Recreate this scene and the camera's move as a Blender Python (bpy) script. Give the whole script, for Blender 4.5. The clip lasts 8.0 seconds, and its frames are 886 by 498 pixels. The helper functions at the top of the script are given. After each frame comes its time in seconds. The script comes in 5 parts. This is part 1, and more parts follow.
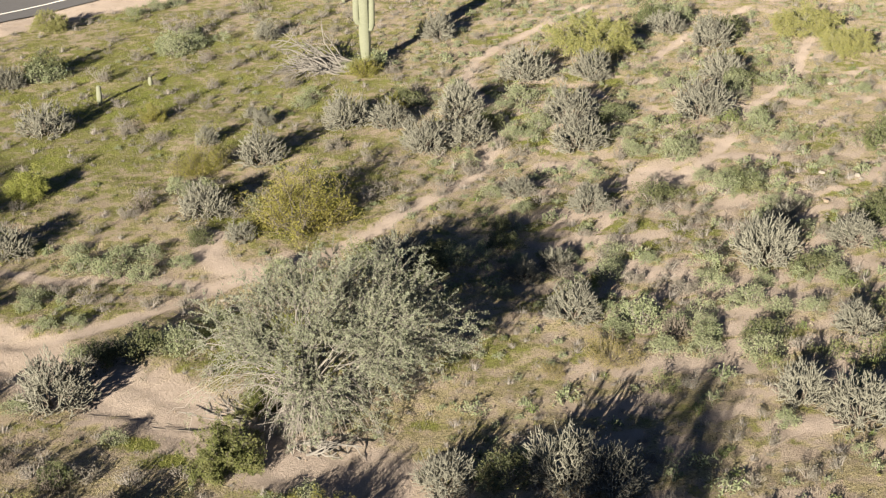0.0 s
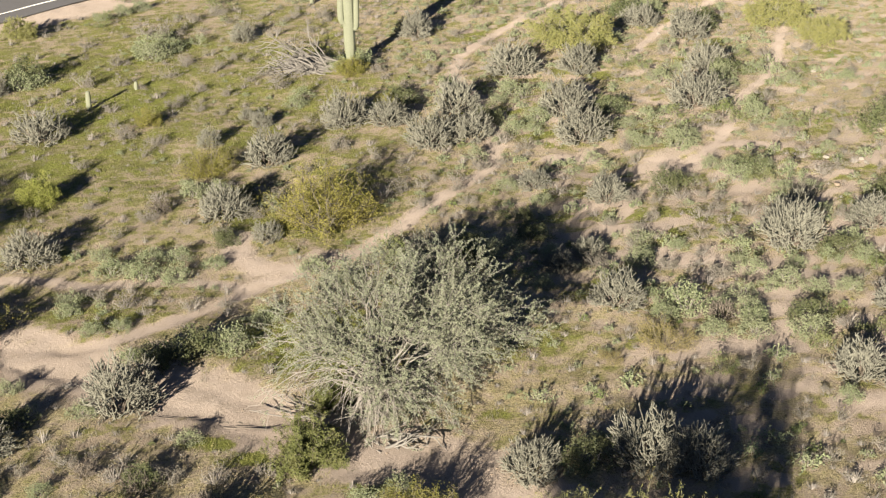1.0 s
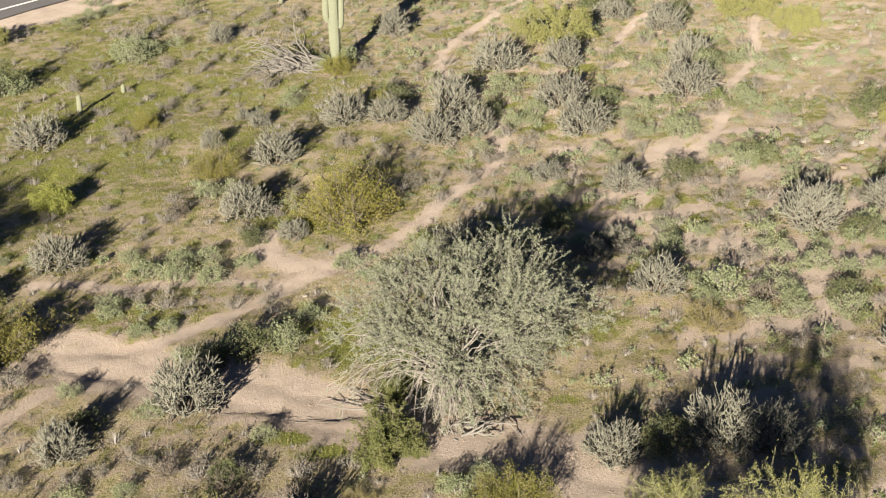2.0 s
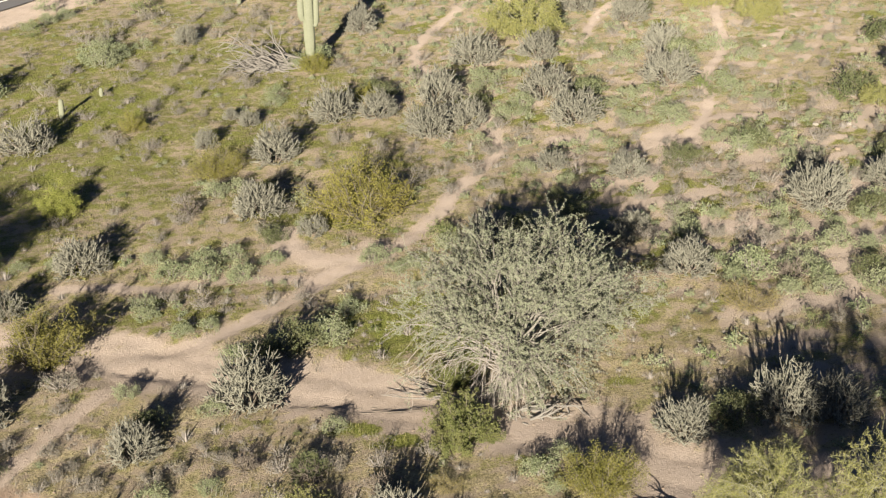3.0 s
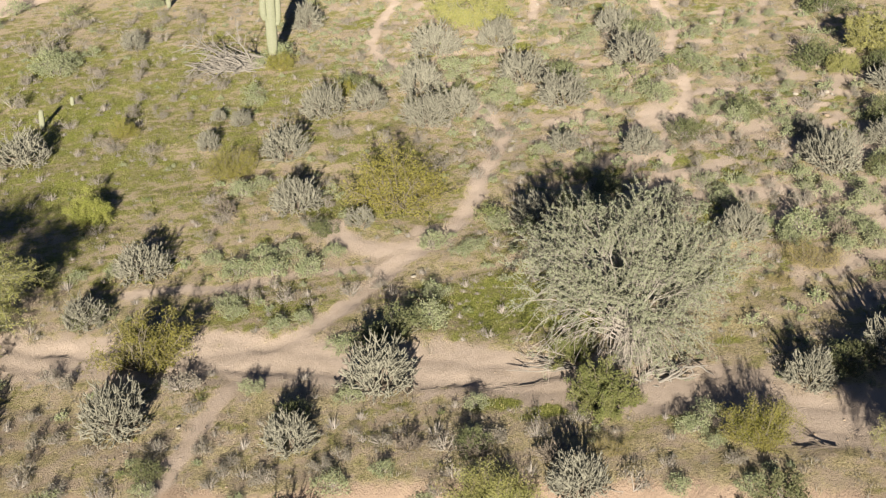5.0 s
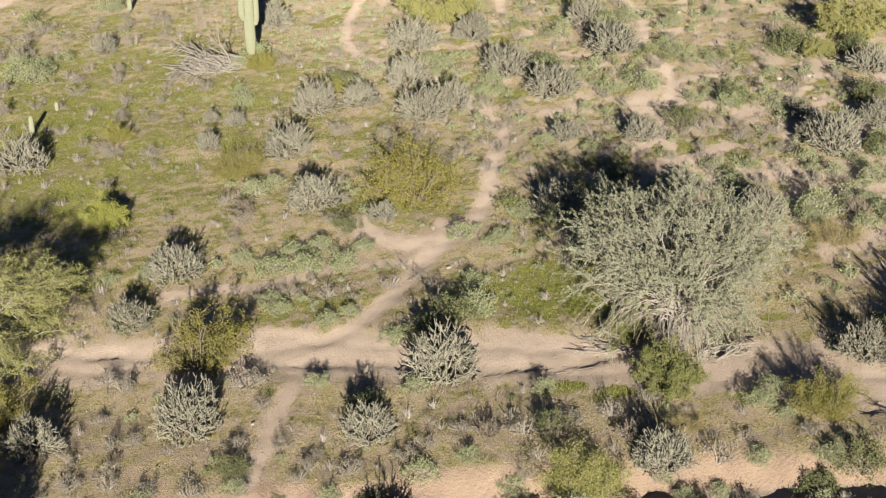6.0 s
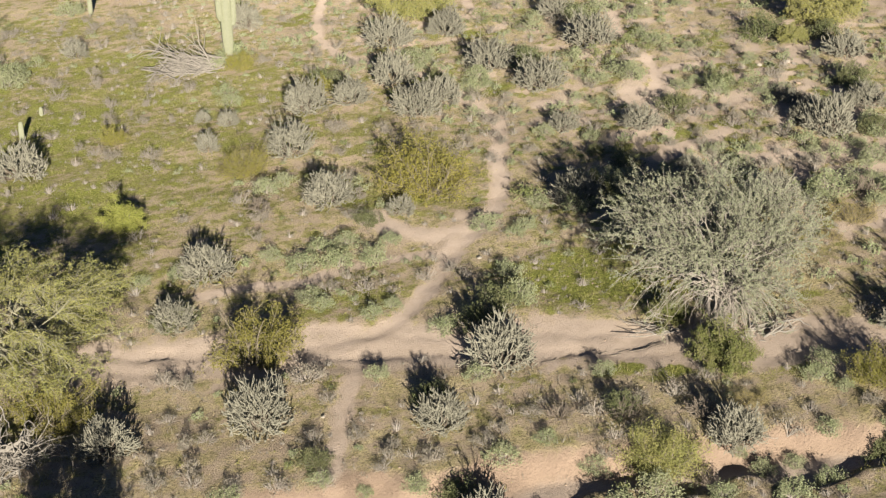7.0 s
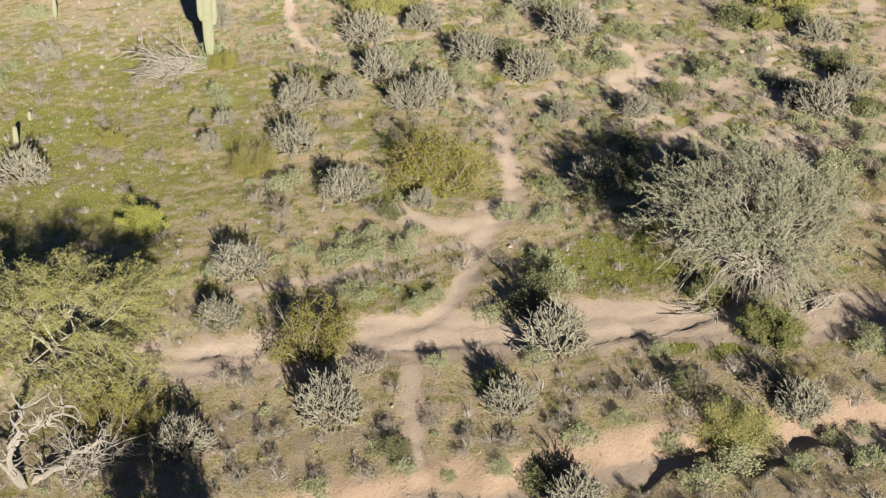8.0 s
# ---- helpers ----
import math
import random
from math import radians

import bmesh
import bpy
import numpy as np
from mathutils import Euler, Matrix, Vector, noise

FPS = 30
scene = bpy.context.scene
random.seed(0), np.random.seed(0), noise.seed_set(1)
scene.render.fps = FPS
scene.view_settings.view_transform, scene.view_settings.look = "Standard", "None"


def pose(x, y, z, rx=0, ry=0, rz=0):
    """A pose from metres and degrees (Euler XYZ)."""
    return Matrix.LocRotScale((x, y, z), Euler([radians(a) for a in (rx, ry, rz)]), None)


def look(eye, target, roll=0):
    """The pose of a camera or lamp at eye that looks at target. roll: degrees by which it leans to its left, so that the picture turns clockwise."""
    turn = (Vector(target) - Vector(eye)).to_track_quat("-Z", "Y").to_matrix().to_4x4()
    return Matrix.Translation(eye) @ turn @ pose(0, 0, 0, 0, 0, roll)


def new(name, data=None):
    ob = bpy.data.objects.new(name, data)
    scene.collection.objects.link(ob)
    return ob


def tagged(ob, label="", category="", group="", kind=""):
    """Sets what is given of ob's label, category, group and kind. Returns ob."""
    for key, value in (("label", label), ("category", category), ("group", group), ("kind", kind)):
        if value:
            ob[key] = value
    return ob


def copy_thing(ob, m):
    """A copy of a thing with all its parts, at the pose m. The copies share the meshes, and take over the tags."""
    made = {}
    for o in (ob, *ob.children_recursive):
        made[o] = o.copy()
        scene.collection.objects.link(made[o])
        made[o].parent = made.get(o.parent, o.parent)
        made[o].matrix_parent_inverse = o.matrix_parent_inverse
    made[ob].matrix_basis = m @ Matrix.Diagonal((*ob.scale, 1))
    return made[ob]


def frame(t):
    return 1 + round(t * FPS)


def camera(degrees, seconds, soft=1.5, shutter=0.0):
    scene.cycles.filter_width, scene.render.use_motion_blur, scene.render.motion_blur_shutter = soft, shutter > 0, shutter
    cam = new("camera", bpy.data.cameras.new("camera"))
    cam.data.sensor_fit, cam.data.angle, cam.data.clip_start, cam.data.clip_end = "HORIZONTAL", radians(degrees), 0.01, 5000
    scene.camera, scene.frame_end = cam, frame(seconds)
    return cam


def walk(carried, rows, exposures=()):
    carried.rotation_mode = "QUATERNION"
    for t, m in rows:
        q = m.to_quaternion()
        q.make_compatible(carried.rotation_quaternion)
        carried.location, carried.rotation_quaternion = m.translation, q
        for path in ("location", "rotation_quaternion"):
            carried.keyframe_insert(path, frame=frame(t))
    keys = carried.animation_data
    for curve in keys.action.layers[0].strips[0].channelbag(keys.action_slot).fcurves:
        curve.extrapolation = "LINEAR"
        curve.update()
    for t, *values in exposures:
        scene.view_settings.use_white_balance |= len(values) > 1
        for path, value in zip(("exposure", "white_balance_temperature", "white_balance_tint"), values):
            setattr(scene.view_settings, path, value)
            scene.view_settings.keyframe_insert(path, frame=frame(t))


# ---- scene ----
cam = camera(30.46, 8.0, soft=1.3)
PATH = [
    (0, (0.555, -42.439, 26.057), (2.270, -6.166, 9.284), 0.37),
    (0.5, (-1.967, -42.562, 25.990), (0.966, -6.349, 9.257), 0.32),
    (1, (-4.756, -42.652, 25.962), (-0.564, -6.556, 9.243), 0.21),
    (1.5, (-7.288, -42.673, 25.948), (-1.958, -6.726, 9.234), 0.18),
    (3, (-15.621, -42.217, 25.964), (-6.262, -7.107, 9.240), 0.09),
    (3.5, (-18.212, -41.907, 25.982), (-7.589, -7.161, 9.253), 0.06),
    (4, (-21.142, -41.459, 26.019), (-9.193, -7.154, 9.276), -0.02),
    (4.5, (-23.766, -41.011, 26.079), (-10.673, -7.129, 9.328), -0.06),
    (6, (-32.401, -38.830, 26.468), (-15.519, -6.725, 9.609), -0.25),
    (6.5, (-35.061, -37.921, 26.583), (-16.973, -6.498, 9.689), -0.21),
    (7, (-37.998, -36.805, 26.729), (-18.668, -6.155, 9.791), -0.29),
    (7.5, (-40.622, -35.672, 26.846), (-20.178, -5.774, 9.872), -0.28),
    (8, (-43.372, -34.328, 26.945), (-21.794, -5.266, 9.924), -0.26),
]
walk(cam, [(t, look(eye, target, roll)) for t, eye, target, roll in PATH], exposures=[(0.0, 1.50), (1.5, 1.48), (3.5, 1.40), (8.0, 1.40)])

# ---- light ----
SUN_AZ, SUN_EL = radians(204.0), radians(16.8)      # clockwise from +y, and height
world = bpy.data.worlds.new("sky")
scene.world = world
world.use_nodes = True
sky = world.node_tree.nodes.new("ShaderNodeTexSky")
sky.sky_type, sky.sun_disc = "NISHITA", False
sky.sun_elevation, sky.sun_rotation = SUN_EL, SUN_AZ
sky.air_density, sky.dust_density, sky.altitude = 0.3, 0.15, 1500
back = world.node_tree.nodes["Background"]
back.inputs[1].default_value = 0.042
world.node_tree.links.new(sky.outputs[0], back.inputs[0])
sun = new("sun", bpy.data.lights.new("sun", "SUN"))
sun.data.energy, sun.data.angle, sun.data.color = 5.0, radians(0.55), (1.0, 0.90, 0.74)
to_sun = Vector((math.sin(SUN_AZ) * math.cos(SUN_EL), math.cos(SUN_AZ) * math.cos(SUN_EL), math.sin(SUN_EL)))
sun.matrix_world = look(to_sun * 200, (0, 0, 0))

# ---- plan: places in metres (x, y, width) ----
CHOLLA_A = [(-16.1, 36.7, 2.9), (-6.0, 56.2, 1.8), (9.1, 43.9, 3.2), (5.1, 36.6, 2.5), (3.2, 31.0, 2.6), (5.2, 31.8, 2.4), (-0.8, 35.6, 2.4), (1.5, 34.9, 2.2), (-4.7, 29.9, 2.4), (-6.7, 22.4, 2.4), (-4.9, 19.0, 1.3), (-14.5, 18.5, 2.4), (-17.6, 14.7, 1.7), (-18.5, 5.4, 2.3), (-13.8, 1.7, 1.8), (-9.8, 4.1, 2.6), (-23.3, 7.0, 2.0), (-7.1, -4.9, 1.9), (2.5, -2.8, 1.8), (10.6, 35.3, 2.8), (10.4, 30.1, 2.7), (17.3, 34.8, 3.0), (19.8, 41.7, 2.4), (12.8, 43.2, 2.4), (9.7, 20.9, 1.8), (6.9, 23.2, 1.5), (1.5, 14.7, 2.4), (16.1, 16.0, 2.1), (15.7, 14.2, 2.6), (25.4, 22.8, 2.4), (-5.0, 36.4, 1.2), (-5.7, 38.1, 0.9)]
CHOLLA_B = [(-7.6, 33.3, 1.3), (-20.2, 46.4, 2.2), (4.7, 54.3, 2.3), (20.6, 49.3, 2.6), (19.7, 15.8, 2.1), (17.2, 6.8, 1.7), (14.1, 2.0, 1.8), (15.6, 0.5, 2.3), (7.7, 14.7, 1.3), (7.7, 9.3, 2.1), (6.0, -2.7, 2.4), (7.4, -3.2, 2.2), (6.3, 13.4, 1.5), (18.8, 53.6, 2.4), (-15.7, -3.8, 2.0), (17.5, 18.4, 1.3), (-7.3, -4.6, 1.0)]
DRYCHOLLA = [(-10.6, -0.4, 1.2), (-8.9, -1.7, 1.4), (-7.0, -3.2, 1.5), (11.1, 7.4, 1.6), (-9.5, 23.7, 1.5)]
GREEN_A = [(-11.6, 18.3, 1.2), (-11.1, 16.5, 1.6), (-9.8, 15.8, 1.6), (-8.5, 15.3, 1.5), (-9.6, 17.8, 1.4), (-8.4, 17.5, 1.4), (-7.0, 16.5, 1.2), (-12.3, 12.5, 1.2), (-11.3, 10.5, 1.1), (-10.3, 10.7, 1.0), (-9.8, 7.9, 1.2), (-5.1, 10.5, 1.3), (-6.3, 8.1, 1.7), (-13.7, 6.0, 1.0), (-7.6, 1.2, 1.0), (-11.1, 3.7, 1.1), (-3.2, 15.2, 1.4), (-2.6, 13.6, 1.0), (-16.9, 19.5, 1.0), (-15.4, 19.2, 1.1), (-11.5, 54.2, 2.7), (-10.3, 54.8, 2.0), (-3.2, 40.0, 1.5), (-8.1, 25.6, 1.5), (14.7, 27.9, 1.8), (13.0, 28.6, 1.5), (15.4, 24.5, 1.4), (15.9, 22.3, 1.7), (17.5, 20.7, 1.1), (10.0, 8.4, 2.1), (11.2, 8.3, 1.2), (10.0, 15.7, 1.3)]
GREEN_B = [(11.3, 14.5, 1.0), (-4.5, -6.3, 1.0), (-2.7, -7.5, 1.1), (-6.1, -6.5, 0.8), (-7.2, -6.3, 1.0), (-13.5, -1.3, 1.3), (-11.8, -1.4, 0.9), (-2.2, -4.7, 0.8), (12.0, 6.8, 1.4), (13.7, 5.4, 1.7), (14.3, 9.9, 1.6), (9.8, 14.3, 1.1), (17.2, 23.2, 1.7), (13.1, 31.5, 1.1), (2.3, 39.7, 1.8), (20.1, 39.6, 1.8), (7.0, 21.1, 1.2), (8.5, 39.3, 2.1), (12.9, 34.7, 1.7), (-15.3, 64.9, 1.5), (-14.1, 66.2, 1.5), (-12.4, 13.4, 1.3), (16.3, 8.9, 1.2), (18.0, 12.0, 1.3), (16.1, 2.4, 1.3), (15.1, 9.0, 1.2), (13.2, 0.3, 1.0), (9.0, 7.7, 1.2), (0.7, 47.7, 2.3), (-0.5, 47.0, 1.6), (-18.4, 47.7, 2.6), (23.3, 37.5, 1.5)]
GREEN_C = [(18.8, 57.8, 2.2), (20.1, 56.7, 2.1), (-11.2, -3.2, 1.1), (-16.3, -0.8, 1.0), (-9.3, -6.9, 1.0), (-7.8, -8.3, 1.3), (-0.1, 10.2, 1.4), (-1.4, -2.9, 1.2), (3.1, 7.0, 0.2), (7.5, 8.9, 0.2), (16.5, 24.8, 0.9), (21.3, 25.8, 0.9), (18.6, 20.4, 1.1), (5.7, 23.3, 1.2), (8.1, 15.2, 1.0), (7.5, 32.5, 1.5), (15.6, 29.1, 1.1), (19.7, 32.1, 1.6), (13.1, 12.5, 1.0), (20.5, 29.9, 1.0), (19.4, 16.6, 1.1), (15.2, 11.8, 1.0), (-6.1, -8.0, 1.1), (-2.4, -3.7, 1.3), (5.4, 11.7, 1.0), (8.9, 34.0, 1.6), (29.2, 39.4, 1.0), (26.5, 37.9, 1.3), (-11.4, 52.8, 2.4), (-12.9, 67.4, 1.5), (-10.9, 57.7, 1.5), (-2.2, 67.1, 2.2), (9.5, 13.2, 1.4), (12.1, 7.9, 1.2), (10.4, 6.0, 1.4), (11.7, 5.8, 1.4), (18.0, 13.7, 1.6), (12.8, 29.9, 0.8), (8.4, 32.2, 1.0), (19.9, 38.0, 1.5), (7.4, 37.6, 1.2), (6.5, 31.1, 0.7), (-18.6, 1.1, 0.9), (-17.6, 0.2, 0.7), (-12.3, -5.6, 1.5), (-7.2, -5.2, 0.6), (-21.4, 2.0, 1.2)]
# (-8.9, 7.3), (-7.6, 7.8) and (-8.9, -1.4) are added where mostly shade lies
DARKGREEN_AND_SHADE = [(-8.9, 7.3, 1.5), (-18.2, 20.0, 1.4), (21.1, 17.7, 1.6), (3.1, 16.2, 1.5), (4.4, -2.6, 1.6), (-18.3, 48.8, 2.6), (6.6, 34.3, 1.7), (12.8, 34.8, 1.7), (5.8, 16.9, 1.4), (-15.3, -1.8, 1.6), (-6.6, 19.0, 1.2), (18.3, 56.2, 2.5), (20.4, 40.3, 1.8), (-6.0, 24.7, 1.5), (2.3, 39.2, 1.8), (16.3, 16.7, 1.1), (-7.6, 7.8, 1.8), (25.3, 28.8, 2.6), (21.9, 18.8, 1.9), (17.3, 12.7, 1.6), (16.9, 23.3, 1.6), (12.6, 21.8, 1.7), (2.6, 15.0, 1.8), (-13.1, 3.4, 1.2), (-18.3, 2.0, 1.1), (-17.4, 15.0, 1.7), (14.1, 6.7, 1.5), (32.4, 38.3, 2.6), (5.9, 19.4, 0.9), (11.6, 31.2, 1.4), (27.5, 26.3, 1.8), (22.0, 51.5, 2.4), (-8.9, -1.4, 1.15), (-2.1, -8.1, 1.6), (-3.6, -8.0, 1.2)]
BRIGHT = [(-15.0, 26.0, 2.5)]
GREY_A = [(-20.8, 7.7, 0.8), (-20.3, 5.7, 0.9), (-22.9, 4.0, 1.0), (-21.9, 3.3, 0.9), (-21.0, 2.3, 0.9), (-19.9, 1.6, 1.2), (-18.5, 1.0, 0.9), (-17.6, 3.4, 1.1), (-16.3, 2.9, 0.9), (-16.7, 0.6, 0.8), (-15.2, 0.0, 1.0), (-13.4, -0.2, 1.0), (-15.7, 1.6, 0.7), (-19.7, 10.7, 1.2), (-15.7, 7.4, 1.5), (-7.8, 12.4, 1.1), (-11.2, 0.3, 0.9), (-4.2, -5.1, 0.9), (-2.4, -6.0, 0.8), (2.9, 41.8, 1.3), (-9.6, 41.4, 1.1), (1.7, 46.0, 1.2), (-6.8, 20.0, 1.1), (1.8, 21.9, 1.2), (0.3, 23.6, 1.2), (3.8, 21.7, 1.0), (7.8, 22.1, 1.2), (12.9, 20.6, 1.2), (10.9, 20.6, 1.1), (15.1, 17.7, 1.2), (7.8, 13.6, 1.2), (-0.3, 27.2, 1.2)]
GREY_B = [(-10.2, 34.3, 1.3), (-11.8, 35.6, 1.3), (-9.3, 50.4, 1.3), (-4.6, 47.0, 1.3), (-8.3, 44.4, 1.2), (-12.9, 41.1, 1.2), (-7.6, 64.3, 1.5), (-9.6, -1.0, 1.3), (-8.1, -1.2, 1.2), (-6.7, -1.5, 1.3), (-5.2, -1.2, 1.2), (-6.5, 12.5, 1.0), (-10.3, 12.8, 1.3), (10.4, 12.8, 1.1), (13.8, 23.2, 1.1), (18.1, 19.6, 1.4), (19.8, 22.4, 1.5), (18.8, 16.7, 1.0), (15.8, 29.8, 1.3), (-1.3, 31.4, 1.4), (5.0, 26.9, 1.3), (12.1, 11.5, 1.3), (15.1, 5.9, 1.2), (-10.0, 22.6, 1.2), (-9.6, 25.3, 1.3)]
GREEN2_A = [(16.8, 39.9, 1.7), (14.6, 29.0, 1.2), (18.2, 32.6, 1.6), (18.5, 31.2, 1.3), (10.3, 26.6, 1.2), (13.8, 22.3, 1.2), (18.2, 22.1, 1.5), (13.5, 13.6, 1.6), (23.2, 19.1, 1.5), (10.7, 25.3, 1.2), (4.8, 15.6, 1.3), (-0.1, 16.5, 1.7), (13.4, 11.4, 1.3), (8.9, 61.2, 1.9), (16.1, 49.2, 1.7), (15.7, 43.9, 1.6), (16.5, 41.9, 1.5), (18.0, 41.6, 1.5), (22.6, 43.9, 1.3), (22.0, 40.3, 1.5), (24.4, 39.9, 1.2), (19.9, 33.5, 1.4), (19.6, 31.0, 1.4), (21.8, 29.8, 1.6), (23.6, 28.5, 1.3), (15.6, 31.7, 1.7), (14.3, 32.4, 1.7), (5.1, 28.5, 1.3), (12.3, 9.2, 1.2), (13.4, 9.6, 1.0), (16.5, 12.0, 1.1), (18.8, 8.9, 1.0)]
GREEN2_B = [(13.8, 4.3, 1.3), (15.7, 4.9, 1.3), (17.3, 4.8, 1.5), (15.0, -1.9, 0.8), (9.9, 3.3, 1.1), (8.5, 11.3, 0.8), (18.1, 10.8, 1.2), (20.5, 14.6, 1.3), (9.1, 9.7, 1.0), (-15.2, 63.0, 1.5), (-7.6, 67.0, 2.3), (-10.7, 71.2, 2.4), (-8.6, 55.7, 1.4), (-2.8, 41.6, 1.5), (-7.0, 26.0, 1.3), (-4.7, 23.2, 1.2), (16.9, 21.7, 1.3), (18.2, 17.3, 1.0), (-14.2, 70.2, 1.9)]
GREY2_A = [(11.7, 35.1, 1.3), (6.7, 30.7, 1.5), (7.6, 29.5, 1.2), (13.1, 17.9, 1.4), (13.7, 15.2, 1.4), (12.3, 15.4, 1.1), (-10.8, -8.4, 1.0), (-14.2, -4.8, 0.9), (-11.7, -7.1, 1.0), (-9.6, -8.9, 0.8), (-12.9, -6.4, 0.8), (-8.3, 40.1, 1.2), (-9.1, 42.5, 1.2), (-12.5, 38.2, 1.1), (-5.5, 45.7, 1.0), (-6.7, 51.5, 1.3), (-1.6, 57.4, 1.4), (-7.1, 39.2, 0.9), (-2.4, 36.6, 1.2), (-4.6, 32.3, 1.1), (-4.3, 24.7, 1.1), (-5.4, 22.1, 1.2), (-12.9, 22.9, 1.0), (-11.2, 20.6, 1.1), (-12.6, 24.9, 1.0), (-15.0, 24.2, 1.2), (0.2, 29.3, 1.3), (-3.1, 28.0, 1.1), (2.0, 24.6, 1.1), (-15.9, 5.5, 0.9), (-16.2, 1.0, 1.0), (-19.4, 9.7, 1.2)]
GREY2_B = [(-21.0, 5.7, 1.0), (-21.7, 4.1, 1.1), (-22.6, 5.3, 0.9), (-25.1, 6.3, 1.1), (-12.6, 0.1, 0.9), (-11.8, 1.4, 0.8), (7.3, 53.6, 1.4), (14.7, 41.5, 1.5), (18.5, 46.0, 1.6), (23.9, 44.3, 1.3), (26.6, 44.5, 1.3), (27.3, 39.3, 1.2), (21.0, 34.7, 1.3), (20.1, 28.5, 1.3), (24.1, 32.2, 1.1), (22.3, 27.7, 1.1), (17.1, 30.8, 1.4), (6.1, 27.4, 1.0), (11.8, 20.2, 1.0), (12.8, 16.6, 0.9), (20.7, 22.9, 1.2), (13.8, 20.7, 1.0), (10.4, 17.0, 1.1), (9.1, 17.8, 0.9), (12.0, 13.6, 0.9), (12.6, 0.9, 0.7), (11.4, -0.5, 0.9), (12.4, -0.9, 1.0), (14.1, -2.6, 1.0), (13.0, -3.1, 1.0), (11.3, -3.3, 1.0), (10.9, 3.2, 1.1)]
GREY2_C = [(4.5, 44.6, 1.3), (4.9, 40.9, 1.2), (6.5, 45.7, 1.6), (8.8, 50.7, 1.3), (22.5, 52.7, 1.7), (23.5, 49.5, 1.3), (27.8, 51.8, 1.7), (19.8, 37.3, 1.2), (26.3, 34.1, 1.1), (22.9, 22.7, 1.2), (1.7, 28.3, 1.3), (2.6, 25.5, 1.0), (1.1, 24.2, 1.3), (3.6, 23.8, 1.0), (-2.6, 61.9, 1.5), (-3.9, 56.6, 1.8), (-0.8, 61.8, 1.9), (-12.0, 59.6, 2.1), (-10.6, 58.1, 2.5), (-9.5, 51.9, 1.3), (-9.3, 62.2, 1.8), (-12.8, 46.7, 1.3), (-14.9, 46.7, 1.9), (-10.1, 48.0, 1.6), (-7.4, 49.2, 1.3), (-5.8, 50.6, 1.3), (-6.7, 42.9, 1.2), (-4.1, 43.5, 1.6), (-12.2, 36.8, 1.1), (-13.3, 51.4, 1.6), (-15.6, 57.1, 1.7), (-16.3, 45.1, 1.5)]
GREY2_D = [(-7.9, 52.8, 1.4), (-5.2, 59.3, 1.4), (-10.8, 32.5, 1.1), (-13.6, 31.0, 1.1), (-5.0, 26.8, 1.0), (1.2, 25.6, 1.0), (11.2, 18.1, 1.2), (14.5, 19.9, 1.0), (12.5, 22.8, 1.1), (12.1, 28.1, 1.1), (-11.4, 13.8, 1.1), (18.6, 40.2, 2.0), (18.8, 29.8, 1.1), (-10.8, -3.2, 0.9), (11.1, 12.2, 1.0), (9.7, 15.2, 1.5), (3.8, 25.2, 1.4), (12.3, 26.0, 1.4), (14.0, 17.0, 1.2), (14.0, 22.2, 0.9), (-10.2, 62.8, 1.1), (-7.5, 48.2, 1.1), (-6.9, 61.4, 0.9), (-8.2, 42.0, 0.7), (-8.6, 59.4, 1.2), (-4.1, 45.1, 1.4), (-3.2, 61.0, 1.1), (-0.7, 60.4, 1.5), (-2.2, 64.2, 1.1), (-11.7, 45.6, 1.0), (-12.7, 64.0, 0.8), (-14.8, 49.7, 0.8), (-12.0, 58.3, 1.2), (-4.9, 62.4, 0.9), (-15.5, 53.9, 0.8), (-3.5, 65.1, 0.9), (13.9, 18.8, 1.2), (13.2, 24.7, 0.8), (23.3, 38.2, 1.2), (23.5, 30.2, 1.1), (19.8, 25.7, 0.9), (21.9, 25.0, 1.0), (15.5, 43.4, 1.0), (16.3, 40.5, 1.2), (-5.6, -5.5, 1.7)]
CREOSOTE = [(-2.4, 20.9, 4.7), (-7.5, 29.3, 2.6), (-10.8, 37.8, 1.9), (1.6, 38.4, 1.8), (0.1, 45.5, 2.3), (-16.4, 10.1, 3.9), (-24.0, 10.1, 3.2)]
PALO = [(-20.3, 60.8, 2.8), (13.4, 48.6, 5.5), (26.8, 51.5, 4.4), (25.3, 26.7, 2.1), (29.4, 28.6, 5.0), (27.8, 46.0, 3.4)]
YELLOWWEED = [(-5.2, -3.5, 1.1), (8.5, 5.6, 2.2), (6.5, 4.8, 1.0)]
OLIVE = [(-3.9, -0.7, 2.7), (-3.1, 3.2, 1.9)]
ROAD = [(-25.2, 16.3), (-20.7, 13.6), (-18.1, 11.7), (-14.6, 9.6), (-12.0, 8.0), (-9.4, 5.9), (-7.1, 4.3), (-5.0, 2.2), (-2.1, -0.3), (0.1, -2.1), (0.8, -4.6), (9.0, -9.0), (14.0, -13.0)]
TRAIL_UP = [(-12.1, 9.5), (-11.1, 9.6), (-10.0, 10.0), (-8.5, 11.2), (-6.5, 13.0), (-4.8, 14.5), (-3.6, 15.2), (-2.4, 16.0), (-1.2, 17.0), (0.2, 18.9), (1.2, 20.4), (2.6, 22.6), (4.3, 25.0), (5.4, 26.8), (6.0, 29.0), (6.4, 31.2), (6.8, 32.4), (7.3, 34.8)]
TRAIL_HIGH = [(7.3, 34.8), (6.7, 38.3), (6.0, 41.3), (5.9, 44.3), (6.8, 48.4), (9.1, 52.9), (11.5, 56.5), (15, 62)]
